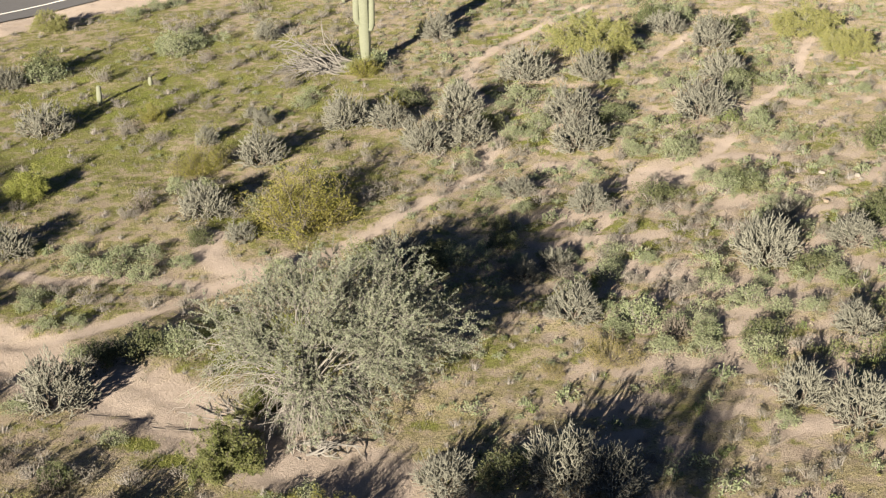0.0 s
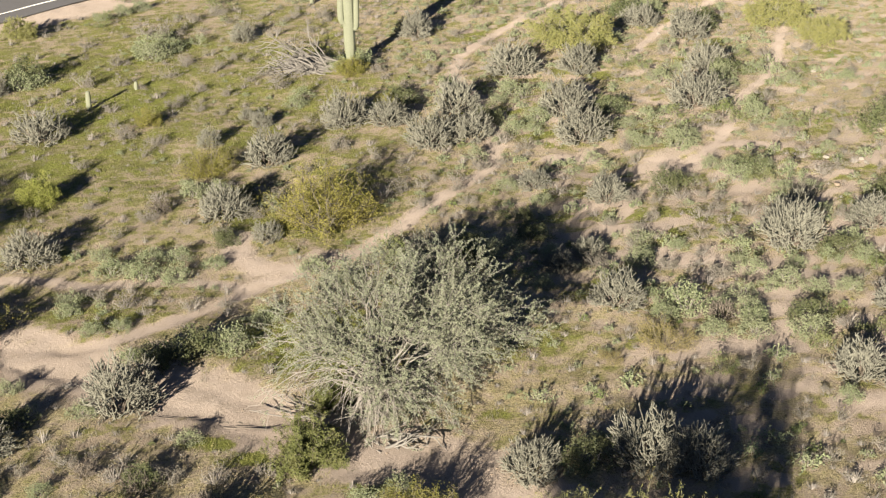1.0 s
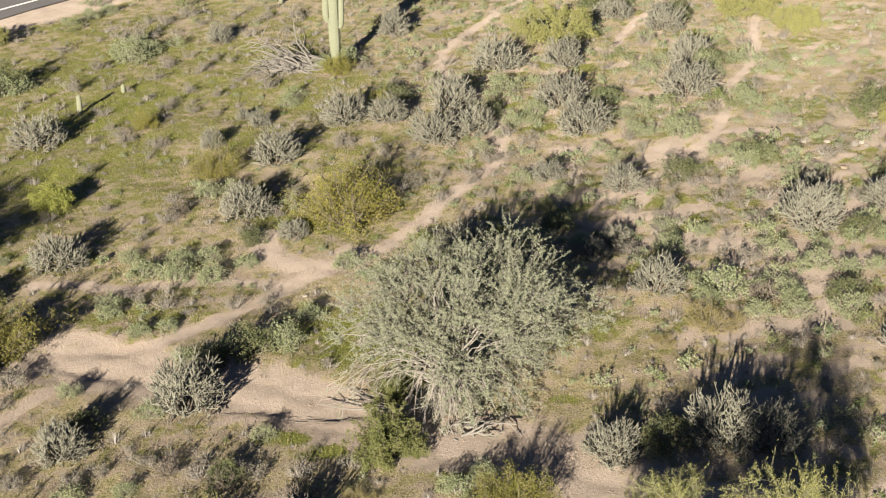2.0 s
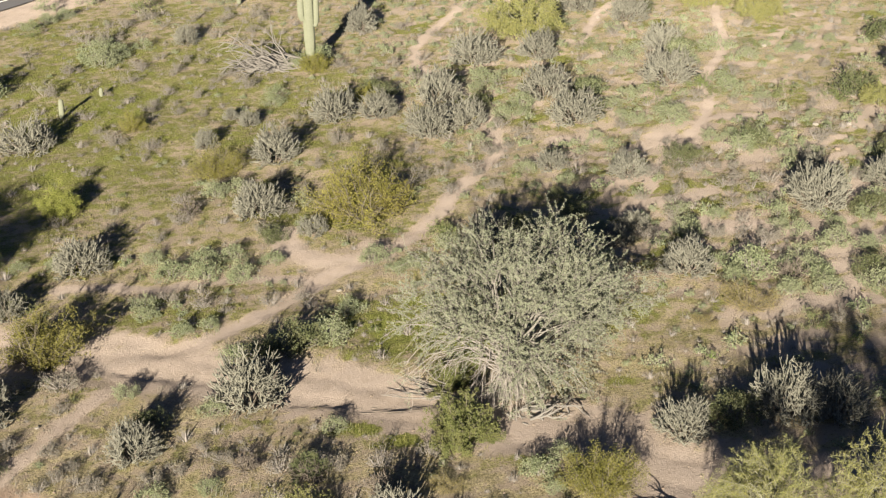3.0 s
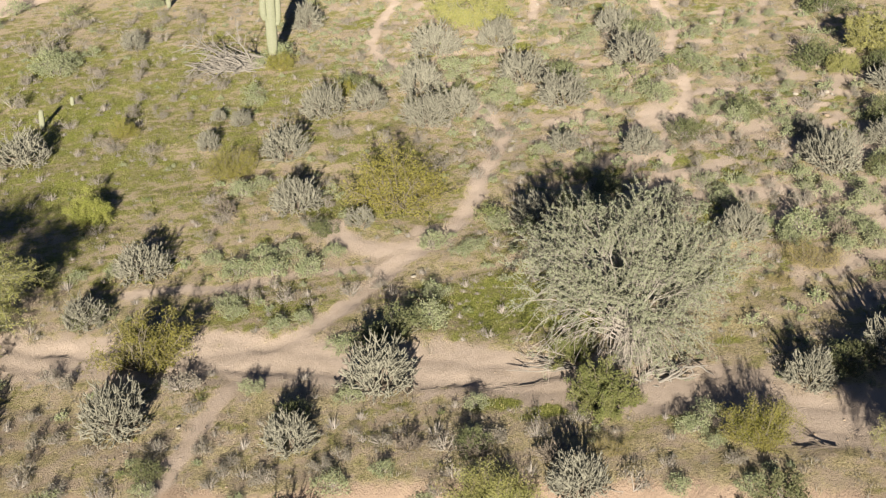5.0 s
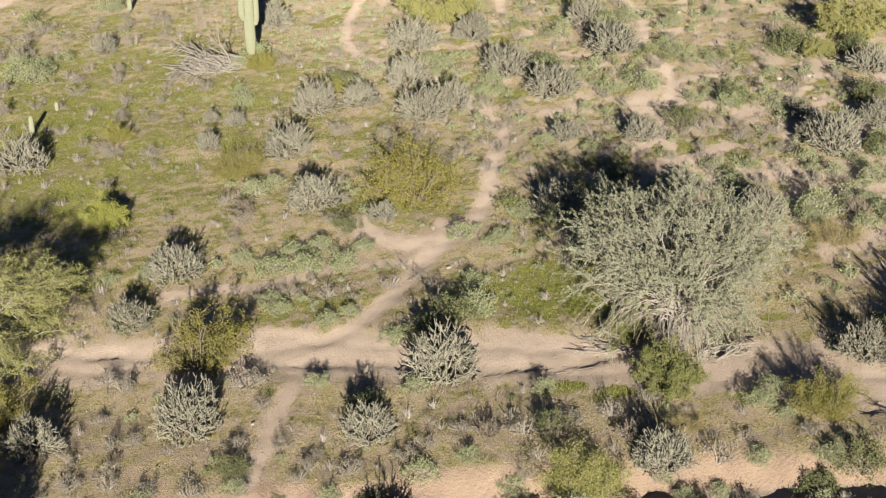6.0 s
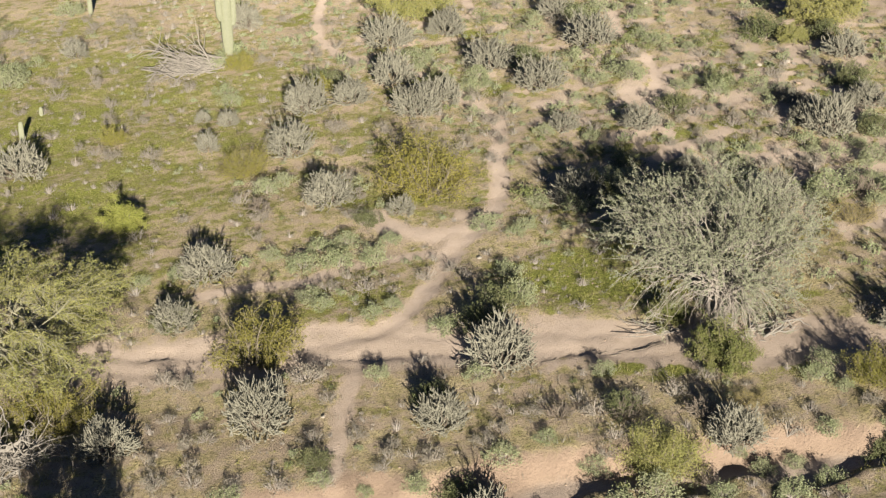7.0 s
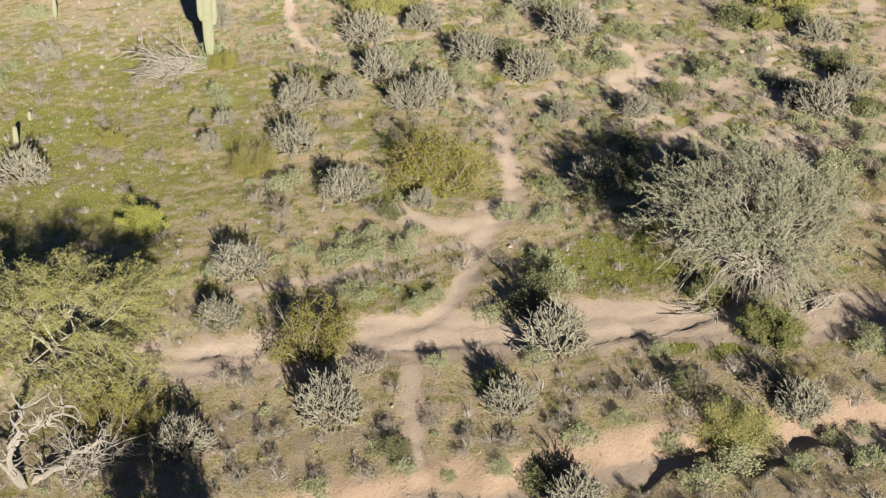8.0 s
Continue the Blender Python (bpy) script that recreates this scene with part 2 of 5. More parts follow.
TRAIL_ROW = [(-5.3, 13.9), (-7.5, 14.9), (-9.2, 15.4), (-11.7, 15.3), (-13.3, 16.2), (-15.4, 16.7)]
TRAIL_BAND = [(-2.9, 15.4), (-5.0, 15.9), (-6.0, 17.0), (-6.3, 19.1), (-6.2, 19.6)]
TRAIL_DOWN = [(-13.7, 7.3), (-15.6, 5.0), (-17.4, 2.4), (-19.2, -0.7)]
TRAIL_FAR = [(28.5, 55.0), (26.0, 48.0), (25.0, 45.5), (24.0, 42.6), (22.4, 39.3), (21.0, 37.2), (19.8, 35.3), (18.6, 32.6), (17.8, 30.4), (16.2, 27.5), (14.6, 25.5)]
TRAIL_BEND = [(16.1, 44.8), (17.5, 48.0), (19.6, 52.0), (22.3, 55.4), (25.1, 59.8)]
TRAIL_FORK = [(18.1, 32.5), (16.4, 32.4), (15.2, 31.6)]
TRAIL_THIN = [(14.6, 25.5), (13.9, 24.8), (12.5, 23.0), (10.9, 21.2), (9.9, 18.7)]
SANDY = [[(9.8, 13.2), (11.3, 13.4)], [(14.3, 12.2), (15.6, 12.3)], [(12.7, 7.7), (14.5, 7.6)], [(8.9, 5.0), (10.9, 5.2), (12.7, 4.6)], [(13.0, 0.1), (14.3, 0.2)], [(14.1, 24.7), (12.6, 24.9)], [(10.0, 13.6), (12.0, 13.6), (13.9, 11.2), (15.6, 10.5)], [(20.4, 18.5), (18.0, 14.6)], [(13.2, 26.2), (15.0, 25.2)], [(10.1, 27.0), (8.7, 27.6)], [(17.2, 27.9), (19.0, 27.1)], [(-5.3, 14.4), (-2.9, 15.4), (-2.8, 16.9)]]
SHADED = [(-10.8, -5.6, 1.7), (1.0, 14.2, 1.9), (0.0, 15.6, 1.3), (3.7, 15.3, 1.6), (-1.9, 13.9, 1.1), (2.4, 13.1, 1.3), (6.2, 14.6, 1.2)]
TRACK_EDGE = [(-25.3, 17.4), (-20.6, 13.9), (-17.9, 11.7), (-14.6, 8.9), (-13.1, 7.4), (-10.8, 5.1), (-8.6, 3.5), (-6.0, 2.3), (-4.3, 2.0), (-2.8, 1.6)]
BANK = [(-28.0, 3.8), (-23.5, 2.7), (-20.7, 1.9), (-17.3, 0.9), (-15.3, -0.9), (-13.4, -1.4), (-11.2, -2.2), (-8.6, -3.6), (-7.0, -4.7), (-5.5, -5.2), (-4.0, -6.2), (-1.8, -7.4), (0.5, -10.0), (5.0, -15.0)]
ASPHALT = [(-29.9, 57.3), (-24.1, 63.7), (-18.0, 70.6)]
SHOULDER = [(-28.9, 53.9), (-23.2, 59.2), (-18.7, 64.8), (-13.5, 69.3)]
SHADOW_MARK_AT = [(0.5, -6.8)]

# ---- terrain ----
def seg_dist(x, y, line):
    """Distance to a polyline, signed positive on its right side."""
    best = np.full(np.shape(x), 1e9)
    side = np.ones(np.shape(x))
    for (x0, y0), (x1, y1) in zip(line[:-1], line[1:]):
        dx, dy = x1 - x0, y1 - y0
        k = np.clip(((x - x0) * dx + (y - y0) * dy) / (dx * dx + dy * dy), 0, 1)
        d = np.hypot(x - x0 - k * dx, y - y0 - k * dy)
        c = (x - x0) * dy - (y - y0) * dx
        near = d < best
        best = np.where(near, d, best)
        side = np.where(near, np.where(c > 0, 1.0, -1.0), side)
    return best, side


def ease(a, b, v):
    k = np.clip((v - a) / (b - a), 0, 1)
    return k * k * (3 - 2 * k)


def rumple(x, y, size, seed=0.0):
    """Smooth uneven field, about -1 to 1."""
    u, v = x / size + seed * 3.1, y / size + seed * 1.7
    return (np.sin(u * 2.1 + 1.3 * np.sin(v * 1.7 + seed)) + np.sin(v * 2.4 + 1.1 * np.sin(u * 1.9 + 2 + seed))
            + 0.6 * np.sin(1.6 * u + 3.3 * v + 1.5 * np.sin(2.3 * u - v)) + 0.5 * np.sin(4.7 * u - 3.9 * v + seed)) / 2.6


def bank_depth(x, y):
    d, side = seg_dist(x, y, BANK)
    d = d * side + 0.38 * rumple(x, y, 1.5, 4.0) + 0.07 * rumple(x, y, 0.35, 5.0)
    return d


def gully_here(x, y):
    """How deep the gully is cut: it runs out at both ends and where the trail climbs through it."""
    d, _ = seg_dist(x, y, TRAIL_DOWN)
    return ease(-26.0, -21.0, x) * (1 - ease(-2.0, 1.5, x)) * (1 - 0.65 * np.exp(-(d / 0.9) ** 2))


def height(x, y):
    x, y = np.asarray(x, float), np.asarray(y, float)
    yy = np.where(y > 90, 90 + 40 * (1 - np.exp(-(np.maximum(y, 90) - 90) / 40)), np.where(y < -60, -60 - 20 * (1 - np.exp((np.minimum(y, -60) + 60) / 20)), y))
    xx = 70 * np.tanh(x / 70)
    z = 0.035 * xx - 0.0784 * yy - 0.22
    near = np.exp(-((x / 120) ** 2 + ((y - 20) / 120) ** 2))
    road, _ = seg_dist(x, y, ROAD)
    near = near * (0.12 + 0.88 * ease(1.4, 2.8, road))
    z = z + near * (0.09 * rumple(x, y, 5.0, 1.0) + 0.035 * rumple(x, y, 1.3, 2.0) + 0.015 * rumple(x, y, 0.5, 3.0))
    d, side = seg_dist(x, y, ROAD)
    d = d + 0.30 * rumple(x, y, 1.2, 6.0) + 0.14 * rumple(x, y, 0.4, 16.0)
    z = z - 0.08 * (1 - ease(0.6, 2.6, d)) - 0.035 * np.exp(-((d - 0.75) / 0.16) ** 2)
    d, side = seg_dist(x, y, TRACK_EDGE)
    d = -d * side + 0.16 * rumple(x, y, 0.9, 36.0) + 0.06 * rumple(x, y, 0.3, 37.0)
    ends = ease(-26.0, -24.0, x) * (1 - ease(-4.0, -2.6, x))
    z = z - 0.09 * ease(-0.5, 0.5, rumple(x, y, 1.9, 26.0)) * ends * ease(-0.06, 0.08, d) * (1 - ease(0.5, 1.9, d))     # a small cut edge along the track
    for line, deep in ((TRAIL_UP, 0.06), (TRAIL_DOWN, 0.06), (TRAIL_FAR, 0.07), (TRAIL_BEND, 0.06), (TRAIL_THIN, 0.04)):
        d, _ = seg_dist(x, y, line)
        z = z - deep * (1 - ease(0.2, 0.6, d))
    b = bank_depth(x, y)
    z = z - 0.72 * gully_here(x, y) * (ease(0.0, 1.0, b) - 0.5 * ease(-15.0, -11.0, x) * ease(2.0, 2.9, b + 0.75 * rumple(x, y, 1.6, 27.0)) - 0.4 * (1 - ease(-15.0, -11.0, x)) * ease(2.0, 6.0, b) - 0.2 * ease(3.0, 6.0, b))
    return z


def on_ground(x, y):
    return float(height(x, y))


# ---- node materials ----
def node_mat(name):
    m = bpy.data.materials.new(name)
    m.use_nodes = True
    nt = m.node_tree
    p = nt.nodes["Principled BSDF"]
    if "Diffuse Roughness" in p.inputs:
        p.inputs["Diffuse Roughness"].default_value = 0.72
    return m, nt, p


def put(nt, kind, **values):
    n = nt.nodes.new(kind)
    for k, v in values.items():
        if k in n.inputs:
            n.inputs[k].default_value = v
    return n


def noise_of(nt, scale, detail=4.0, rough=0.6, coord="Object"):
    n = put(nt, "ShaderNodeTexNoise", Scale=scale, Detail=detail, Roughness=rough)
    c = nt.nodes.new("ShaderNodeTexCoord")
    nt.links.new(c.outputs[coord], n.inputs["Vector"])
    return n.outputs["Fac"]


def mix_col(nt, fac, a, b):
    n = nt.nodes.new("ShaderNodeMix")
    n.data_type = "RGBA"
    for sock, v in ((n.inputs[0], fac), (n.inputs[6], a), (n.inputs[7], b)):
        if isinstance(v, bpy.types.NodeSocket):
            nt.links.new(v, sock)
        elif isinstance(v, tuple):
            sock.default_value = (*v, 1)
        else:
            sock.default_value = v
    return n.outputs[2]


def ramp(nt, value, a, b):
    n = put(nt, "ShaderNodeMapRange")
    n.inputs[1].default_value, n.inputs[2].default_value = a, b
    nt.links.new(value, n.inputs[0])
    return n.outputs[0]


def calc(nt, op, a, b):
    n = nt.nodes.new("ShaderNodeMath")
    n.operation = op
    for sock, v in zip(n.inputs, (a, b)):
        if isinstance(v, bpy.types.NodeSocket):
            nt.links.new(v, sock)
        else:
            sock.default_value = v
    return n.outputs[0]


def attr(nt, name):
    n = nt.nodes.new("ShaderNodeAttribute")
    n.attribute_name = name
    return n.outputs["Fac"]


def leaf_mat(name, dark, light, dry, see=0.25, rough=0.6):
    """Foliage: colour varies from leaf to leaf and from plant to plant, some light passes through."""
    m, nt, p = node_mat(name)
    geo, info = nt.nodes.new("ShaderNodeNewGeometry"), nt.nodes.new("ShaderNodeObjectInfo")
    c = mix_col(nt, geo.outputs["Random Per Island"], dark, light)
    c = mix_col(nt, ramp(nt, noise_of(nt, 2.3, 3), 0.42, 0.75), c, dry)
    c = mix_col(nt, calc(nt, "MULTIPLY", info.outputs["Random"], 0.45), c, dry)
    nt.links.new(c, p.inputs["Base Color"])
    p.inputs["Roughness"].default_value = rough
    p.inputs["Specular IOR Level"].default_value = 0.25
    t = nt.nodes.new("ShaderNodeBsdfTranslucent")
    nt.links.new(c, t.inputs[0])
    mx = nt.nodes.new("ShaderNodeMixShader")
    mx.inputs[0].default_value = see
    nt.links.new(p.outputs[0], mx.inputs[1])
    nt.links.new(t.outputs[0], mx.inputs[2])
    nt.links.new(mx.outputs[0], nt.nodes["Material Output"].inputs[0])
    return m


def bark_mat(name, dark, light, scale=14.0, rough=0.85, bump=0.4):
    m, nt, p = node_mat(name)
    geo = nt.nodes.new("ShaderNodeNewGeometry")
    n1, n2 = noise_of(nt, scale, 6, 0.7), noise_of(nt, scale * 0.14, 3)
    c = mix_col(nt, ramp(nt, n1, 0.3, 0.7), dark, light)
    c = mix_col(nt, calc(nt, "MULTIPLY", ramp(nt, n2, 0.4, 0.8), 0.5), c, dark)
    c = mix_col(nt, calc(nt, "MULTIPLY", geo.outputs["Random Per Island"], 0.35), c, light)
    nt.links.new(c, p.inputs["Base Color"])
    p.inputs["Roughness"].default_value = rough
    b = put(nt, "ShaderNodeBump", Strength=bump, Distance=0.02)
    nt.links.new(n1, b.inputs["Height"])
    nt.links.new(b.outputs[0], p.inputs["Normal"])
    return m


def ground_mat():
    m, nt, p = node_mat("desert_soil")
    fine, mid, big = noise_of(nt, 9.0, 8, 0.7), noise_of(nt, 1.4, 6, 0.65), noise_of(nt, 0.22, 4, 0.55)
    grit, speck = noise_of(nt, 24.0, 5, 0.75), noise_of(nt, 13.0, 2, 0.5)
    soil = mix_col(nt, ramp(nt, mid, 0.3, 0.7), (0.324, 0.259, 0.198), (0.454, 0.378, 0.299))
    soil = mix_col(nt, calc(nt, "MULTIPLY", ramp(nt, grit, 0.54, 0.66), 0.4), soil, (0.518, 0.439, 0.346))
    soil = mix_col(nt, calc(nt, "MULTIPLY", ramp(nt, speck, 0.63, 0.70), 0.8), soil, (0.144, 0.108, 0.072))
    soil = mix_col(nt, calc(nt, "MULTIPLY", ramp(nt, fine, 0.56, 0.70), 0.45), soil, (0.173, 0.130, 0.090))
    soil = mix_col(nt, calc(nt, "MULTIPLY", attr(nt, "bare"), 0.8), soil, mix_col(nt, calc(nt, "MULTIPLY", ramp(nt, mid, 0.48, 0.66), 0.55), mix_col(nt, fine, (0.305, 0.249, 0.211), (0.41, 0.342, 0.296)), (0.235, 0.188, 0.152)))
    litter = mix_col(nt, ramp(nt, fine, 0.36, 0.60), (0.185, 0.156, 0.084), (0.47, 0.402, 0.246))
    litter = mix_col(nt, calc(nt, "MULTIPLY", ramp(nt, speck, 0.56, 0.65), 0.65), litter, (0.086, 0.076, 0.043))
    litter = mix_col(nt, calc(nt, "MULTIPLY", ramp(nt, grit, 0.58, 0.68), 0.5), litter, (0.432, 0.367, 0.259))
    weeds = mix_col(nt, ramp(nt, fine, 0.36, 0.64), (0.119, 0.122, 0.037), (0.284, 0.274, 0.104))
    weeds = mix_col(nt, calc(nt, "MULTIPLY", ramp(nt, speck, 0.57, 0.66), 0.75), weeds, (0.065, 0.072, 0.025))
    bare, green, clay = attr(nt, "bare"), attr(nt, "green"), attr(nt, "clay")
    lf = calc(nt, "SUBTRACT", calc(nt, "ADD", attr(nt, "debris"), calc(nt, "ADD", calc(nt, "ADD", ramp(nt, mid, 0.43, 0.57), calc(nt, "MULTIPLY", calc(nt, "SUBTRACT", 0.5, big), 1.2)), calc(nt, "MULTIPLY", ramp(nt, fine, 0.4, 0.6), 0.35))), calc(nt, "MULTIPLY", bare, 1.7))
    c = mix_col(nt, ramp(nt, lf, 0.1, 0.95), soil, litter)
    gf = calc(nt, "SUBTRACT", calc(nt, "ADD", green, calc(nt, "ADD", calc(nt, "MULTIPLY", calc(nt, "SUBTRACT", mid, 0.5), 2.2), calc(nt, "MULTIPLY", calc(nt, "SUBTRACT", fine, 0.5), 1.2))), calc(nt, "MULTIPLY", bare, 1.5))
    lush = mix_col(nt, ramp(nt, fine, 0.38, 0.62), (0.110, 0.130, 0.026), (0.262, 0.275, 0.072))
    c = mix_col(nt, ramp(nt, gf, 0.26, 0.62), c, mix_col(nt, ramp(nt, gf, 0.60, 0.95), weeds, lush))
    c = mix_col(nt, calc(nt, "MULTIPLY", clay, ramp(nt, fine, 0.1, 0.3)), c, mix_col(nt, mid, (0.232, 0.172, 0.131), (0.30, 0.229, 0.177)))
    c = mix_col(nt, calc(nt, "MULTIPLY", ramp(nt, big, 0.5, 0.75), 0.25), c, (0.216, 0.166, 0.115))
    nt.links.new(c, p.inputs["Base Color"])
    p.inputs["Roughness"].default_value = 0.95
    p.inputs["Specular IOR Level"].default_value = 0.15
    h = calc(nt, "ADD", calc(nt, "MULTIPLY", fine, 0.7), calc(nt, "ADD", calc(nt, "MULTIPLY", grit, 0.35), calc(nt, "MULTIPLY", speck, 0.3)))
    b = put(nt, "ShaderNodeBump", Distance=0.18)
    nt.links.new(calc(nt, "SUBTRACT", 0.9, calc(nt, "MULTIPLY", bare, 0.5)), b.inputs["Strength"])
    nt.links.new(h, b.inputs["Height"])
    nt.links.new(b.outputs[0], p.inputs["Normal"])
    return m


def plain_mat(name, a, b, scale, rough=0.9, bump=0.3):
    m, nt, p = node_mat(name)
    n1, n2 = noise_of(nt, scale, 6, 0.7), noise_of(nt, scale * 0.08, 4)
    c = mix_col(nt, ramp(nt, n1, 0.3, 0.7), a, b)
    c = mix_col(nt, calc(nt, "MULTIPLY", ramp(nt, n2, 0.4, 0.7), 0.4), c, a)
    nt.links.new(c, p.inputs["Base Color"])
    p.inputs["Roughness"].default_value = rough
    bp = put(nt, "ShaderNodeBump", Strength=bump, Distance=0.02)
    nt.links.new(n1, bp.inputs["Height"])
    nt.links.new(bp.outputs[0], p.inputs["Normal"])
    return m


M_GROUND = ground_mat()
M_ASPHALT = plain_mat("asphalt", (0.06, 0.058, 0.06), (0.10, 0.095, 0.095), 40.0)
M_PAINT = plain_mat("road_paint", (0.62, 0.60, 0.55), (0.8, 0.78, 0.74), 12.0)
M_ROCK = plain_mat("pale_rock", (0.20, 0.18, 0.15), (0.34, 0.31, 0.27), 9.0, 0.85, 0.6)
M_STONE = plain_mat("brown_stone", (0.16, 0.12, 0.09), (0.34, 0.27, 0.20), 9.0, 0.9, 0.6)
M_CHOLLA = bark_mat("cholla_joints", (0.078, 0.076, 0.058), (0.268, 0.26, 0.208), 22.0, 0.8, 0.8)
M_CHOLLA_OLD = bark_mat("cholla_old_wood", (0.05, 0.04, 0.03), (0.14, 0.115, 0.09), 18.0)
M_DRYCHOLLA = bark_mat("dry_cholla_wood", (0.09, 0.07, 0.055), (0.22, 0.19, 0.155), 18.0)
M_DEAD = bark_mat("bleached_wood", (0.115, 0.105, 0.093), (0.25, 0.232, 0.208), 10.0)
M_MESQ_BARK = bark_mat("mesquite_bark", (0.095, 0.086, 0.074), (0.275, 0.255, 0.222), 9.0)
M_MESQ_LEAF = leaf_mat("mesquite_leaf", (0.115, 0.136, 0.086), (0.25, 0.278, 0.188), (0.25, 0.255, 0.178), 0.22)
M_PALO_BARK = bark_mat("palo_verde_bark", (0.13, 0.128, 0.08), (0.28, 0.268, 0.195), 9.0)
M_PALO_LEAF = leaf_mat("palo_verde_leaf", (0.17, 0.185, 0.06), (0.32, 0.325, 0.12), (0.30, 0.28, 0.11), 0.34)
M_CREO_WOOD = bark_mat("creosote_stem", (0.07, 0.06, 0.042), (0.19, 0.165, 0.125), 14.0)
M_CREO_LEAF = leaf_mat("creosote_leaf", (0.115, 0.13, 0.022), (0.285, 0.272, 0.06), (0.265, 0.232, 0.07), 0.28)
M_CREO_DARK = leaf_mat("olive_creosote_leaf", (0.072, 0.080, 0.016), (0.205, 0.200, 0.045), (0.19, 0.168, 0.055), 0.22)
M_OLIVE_LEAF = leaf_mat("dense_shrub_leaf", (0.072, 0.096, 0.028), (0.168, 0.19, 0.062), (0.175, 0.17, 0.07), 0.25)
M_MOUND_LEAF = leaf_mat("bursage_leaf", (0.112, 0.142, 0.068), (0.297, 0.337, 0.184), (0.27, 0.274, 0.176), 0.25)
M_HERB_LEAF = leaf_mat("green_herb_leaf", (0.075, 0.104, 0.030), (0.185, 0.235, 0.080), (0.215, 0.205, 0.11), 0.25)
M_DARK_LEAF = leaf_mat("dark_shrub_leaf", (0.052, 0.068, 0.028), (0.14, 0.162, 0.074), (0.135, 0.132, 0.07), 0.2)
M_BRIGHT_LEAF = leaf_mat("bright_shrub_leaf", (0.135, 0.175, 0.028), (0.30, 0.34, 0.08), (0.28, 0.275, 0.085), 0.3)
M_TWIG = bark_mat("dry_twigs", (0.16, 0.14, 0.122), (0.34, 0.31, 0.28), 20.0)
M_DRY_LEAF = leaf_mat("dry_shrub_leaf", (0.14, 0.128, 0.103), (0.275, 0.258, 0.212), (0.24, 0.213, 0.172), 0.25)
M_YELLOW = leaf_mat("yellow_weed", (0.17, 0.155, 0.045), (0.32, 0.27, 0.09), (0.30, 0.25, 0.13), 0.25)
M_GRASS = leaf_mat("green_grass", (0.15, 0.165, 0.04), (0.27, 0.27, 0.085), (0.30, 0.275, 0.11), 0.3)
M_STRAW = leaf_mat("dry_grass", (0.24, 0.20, 0.11), (0.33, 0.28, 0.165), (0.32, 0.27, 0.155), 0.3)
M_SAGUARO = bark_mat("saguaro_skin", (0.13, 0.142, 0.092), (0.235, 0.243, 0.168), 16.0, 0.65, 0.4)
M_RIB = bark_mat("saguaro_base_scar", (0.15, 0.13, 0.095), (0.32, 0.285, 0.22), 12.0)


# ---- mesh helpers ----
class Shape:
    """Collects tubes, blades and leaves into one mesh."""

    def __init__(self):
        self.v, self.f, self.n = [], [], 0

    def tube(self, pts, radii, sides=4, cap=True):
        pts = np.asarray(pts, float)
        k = len(pts)
        tan = np.gradient(pts, axis=0)
        tan /= np.linalg.norm(tan, axis=1)[:, None] + 1e-9
        ref = np.array([0.31, 0.17, 0.93]) if abs(tan[0][2]) < 0.8 else np.array([0.93, 0.21, 0.11])
        u = np.cross(tan, ref)
        u /= np.linalg.norm(u, axis=1)[:, None] + 1e-9
        w = np.cross(tan, u)
        a = np.arange(sides) * 2 * math.pi / sides
        ring = pts[:, None] + np.asarray(radii)[:, None, None] * (np.cos(a)[None, :, None] * u[:, None] + np.sin(a)[None, :, None] * w[:, None])
        base = self.n
        self.v.append(ring.reshape(-1, 3))
        self.n += k * sides
        for i in range(k - 1):
            for j in range(sides):
                j2 = (j + 1) % sides
                self.f.append((base + i * sides + j, base + i * sides + j2, base + (i + 1) * sides + j2, base + (i + 1) * sides + j))
        if cap:
            self.f.append(tuple(base + (k - 1) * sides + j for j in range(sides)))

    def leaves(self, p, size, rng, stretch=1.6, droop=0.0):
        """Small pointed leaves at the places p, turned at random."""
        p = np.asarray(p, float)
        n = len(p)
        if n == 0:
            return
        d = rng.normal(size=(n, 3))
        d[:, 2] -= droop
        d /= np.linalg.norm(d, axis=1)[:, None]
        e = np.cross(d, rng.normal(size=(n, 3)))
        e /= np.linalg.norm(e, axis=1)[:, None]
        s = size * rng.uniform(0.6, 1.3, n)[:, None]
        q = np.stack([p - d * s * stretch - e * s * 0.8, p - d * s * stretch * 0.7 + e * s * 0.8, p + d * s * stretch], 1)
        base = self.n + np.arange(n) * 3
        self.v.append(q.reshape(-1, 3))
        self.n += 3 * n
        self.f += np.stack([base, base + 1, base + 2], 1).tolist()

    def blades(self, p, tip, width):
        """Thin three-cornered blades from p to tip."""
        p, tip = np.asarray(p, float), np.asarray(tip, float)
        d = tip - p
        e = np.stack([-d[:, 1], d[:, 0], np.zeros(len(p))], 1) + 1e-4
        e *= (np.asarray(width) / (np.linalg.norm(e, axis=1) + 1e-9))[:, None]
        base = self.n + np.arange(len(p)) * 3
        self.v.append(np.stack([p - e, p + e, tip], 1).reshape(-1, 3))
        self.n += 3 * len(p)
        self.f += np.stack([base, base + 1, base + 2], 1).tolist()

    def mesh(self, name, material, smooth=True):
        me = bpy.data.meshes.new(name)
        me.from_pydata(np.concatenate(self.v).tolist(), [], self.f)
        me.materials.append(material)
        if smooth:
            me.polygons.foreach_set("use_smooth", np.ones(len(me.polygons), bool))
        me.update()
        return me


def part(name, shape, material, parent, label="", smooth=True):
    ob = new(name, shape.mesh(name, material, smooth))
    ob.parent = parent
    if label:
        tagged(ob, label)
    return ob


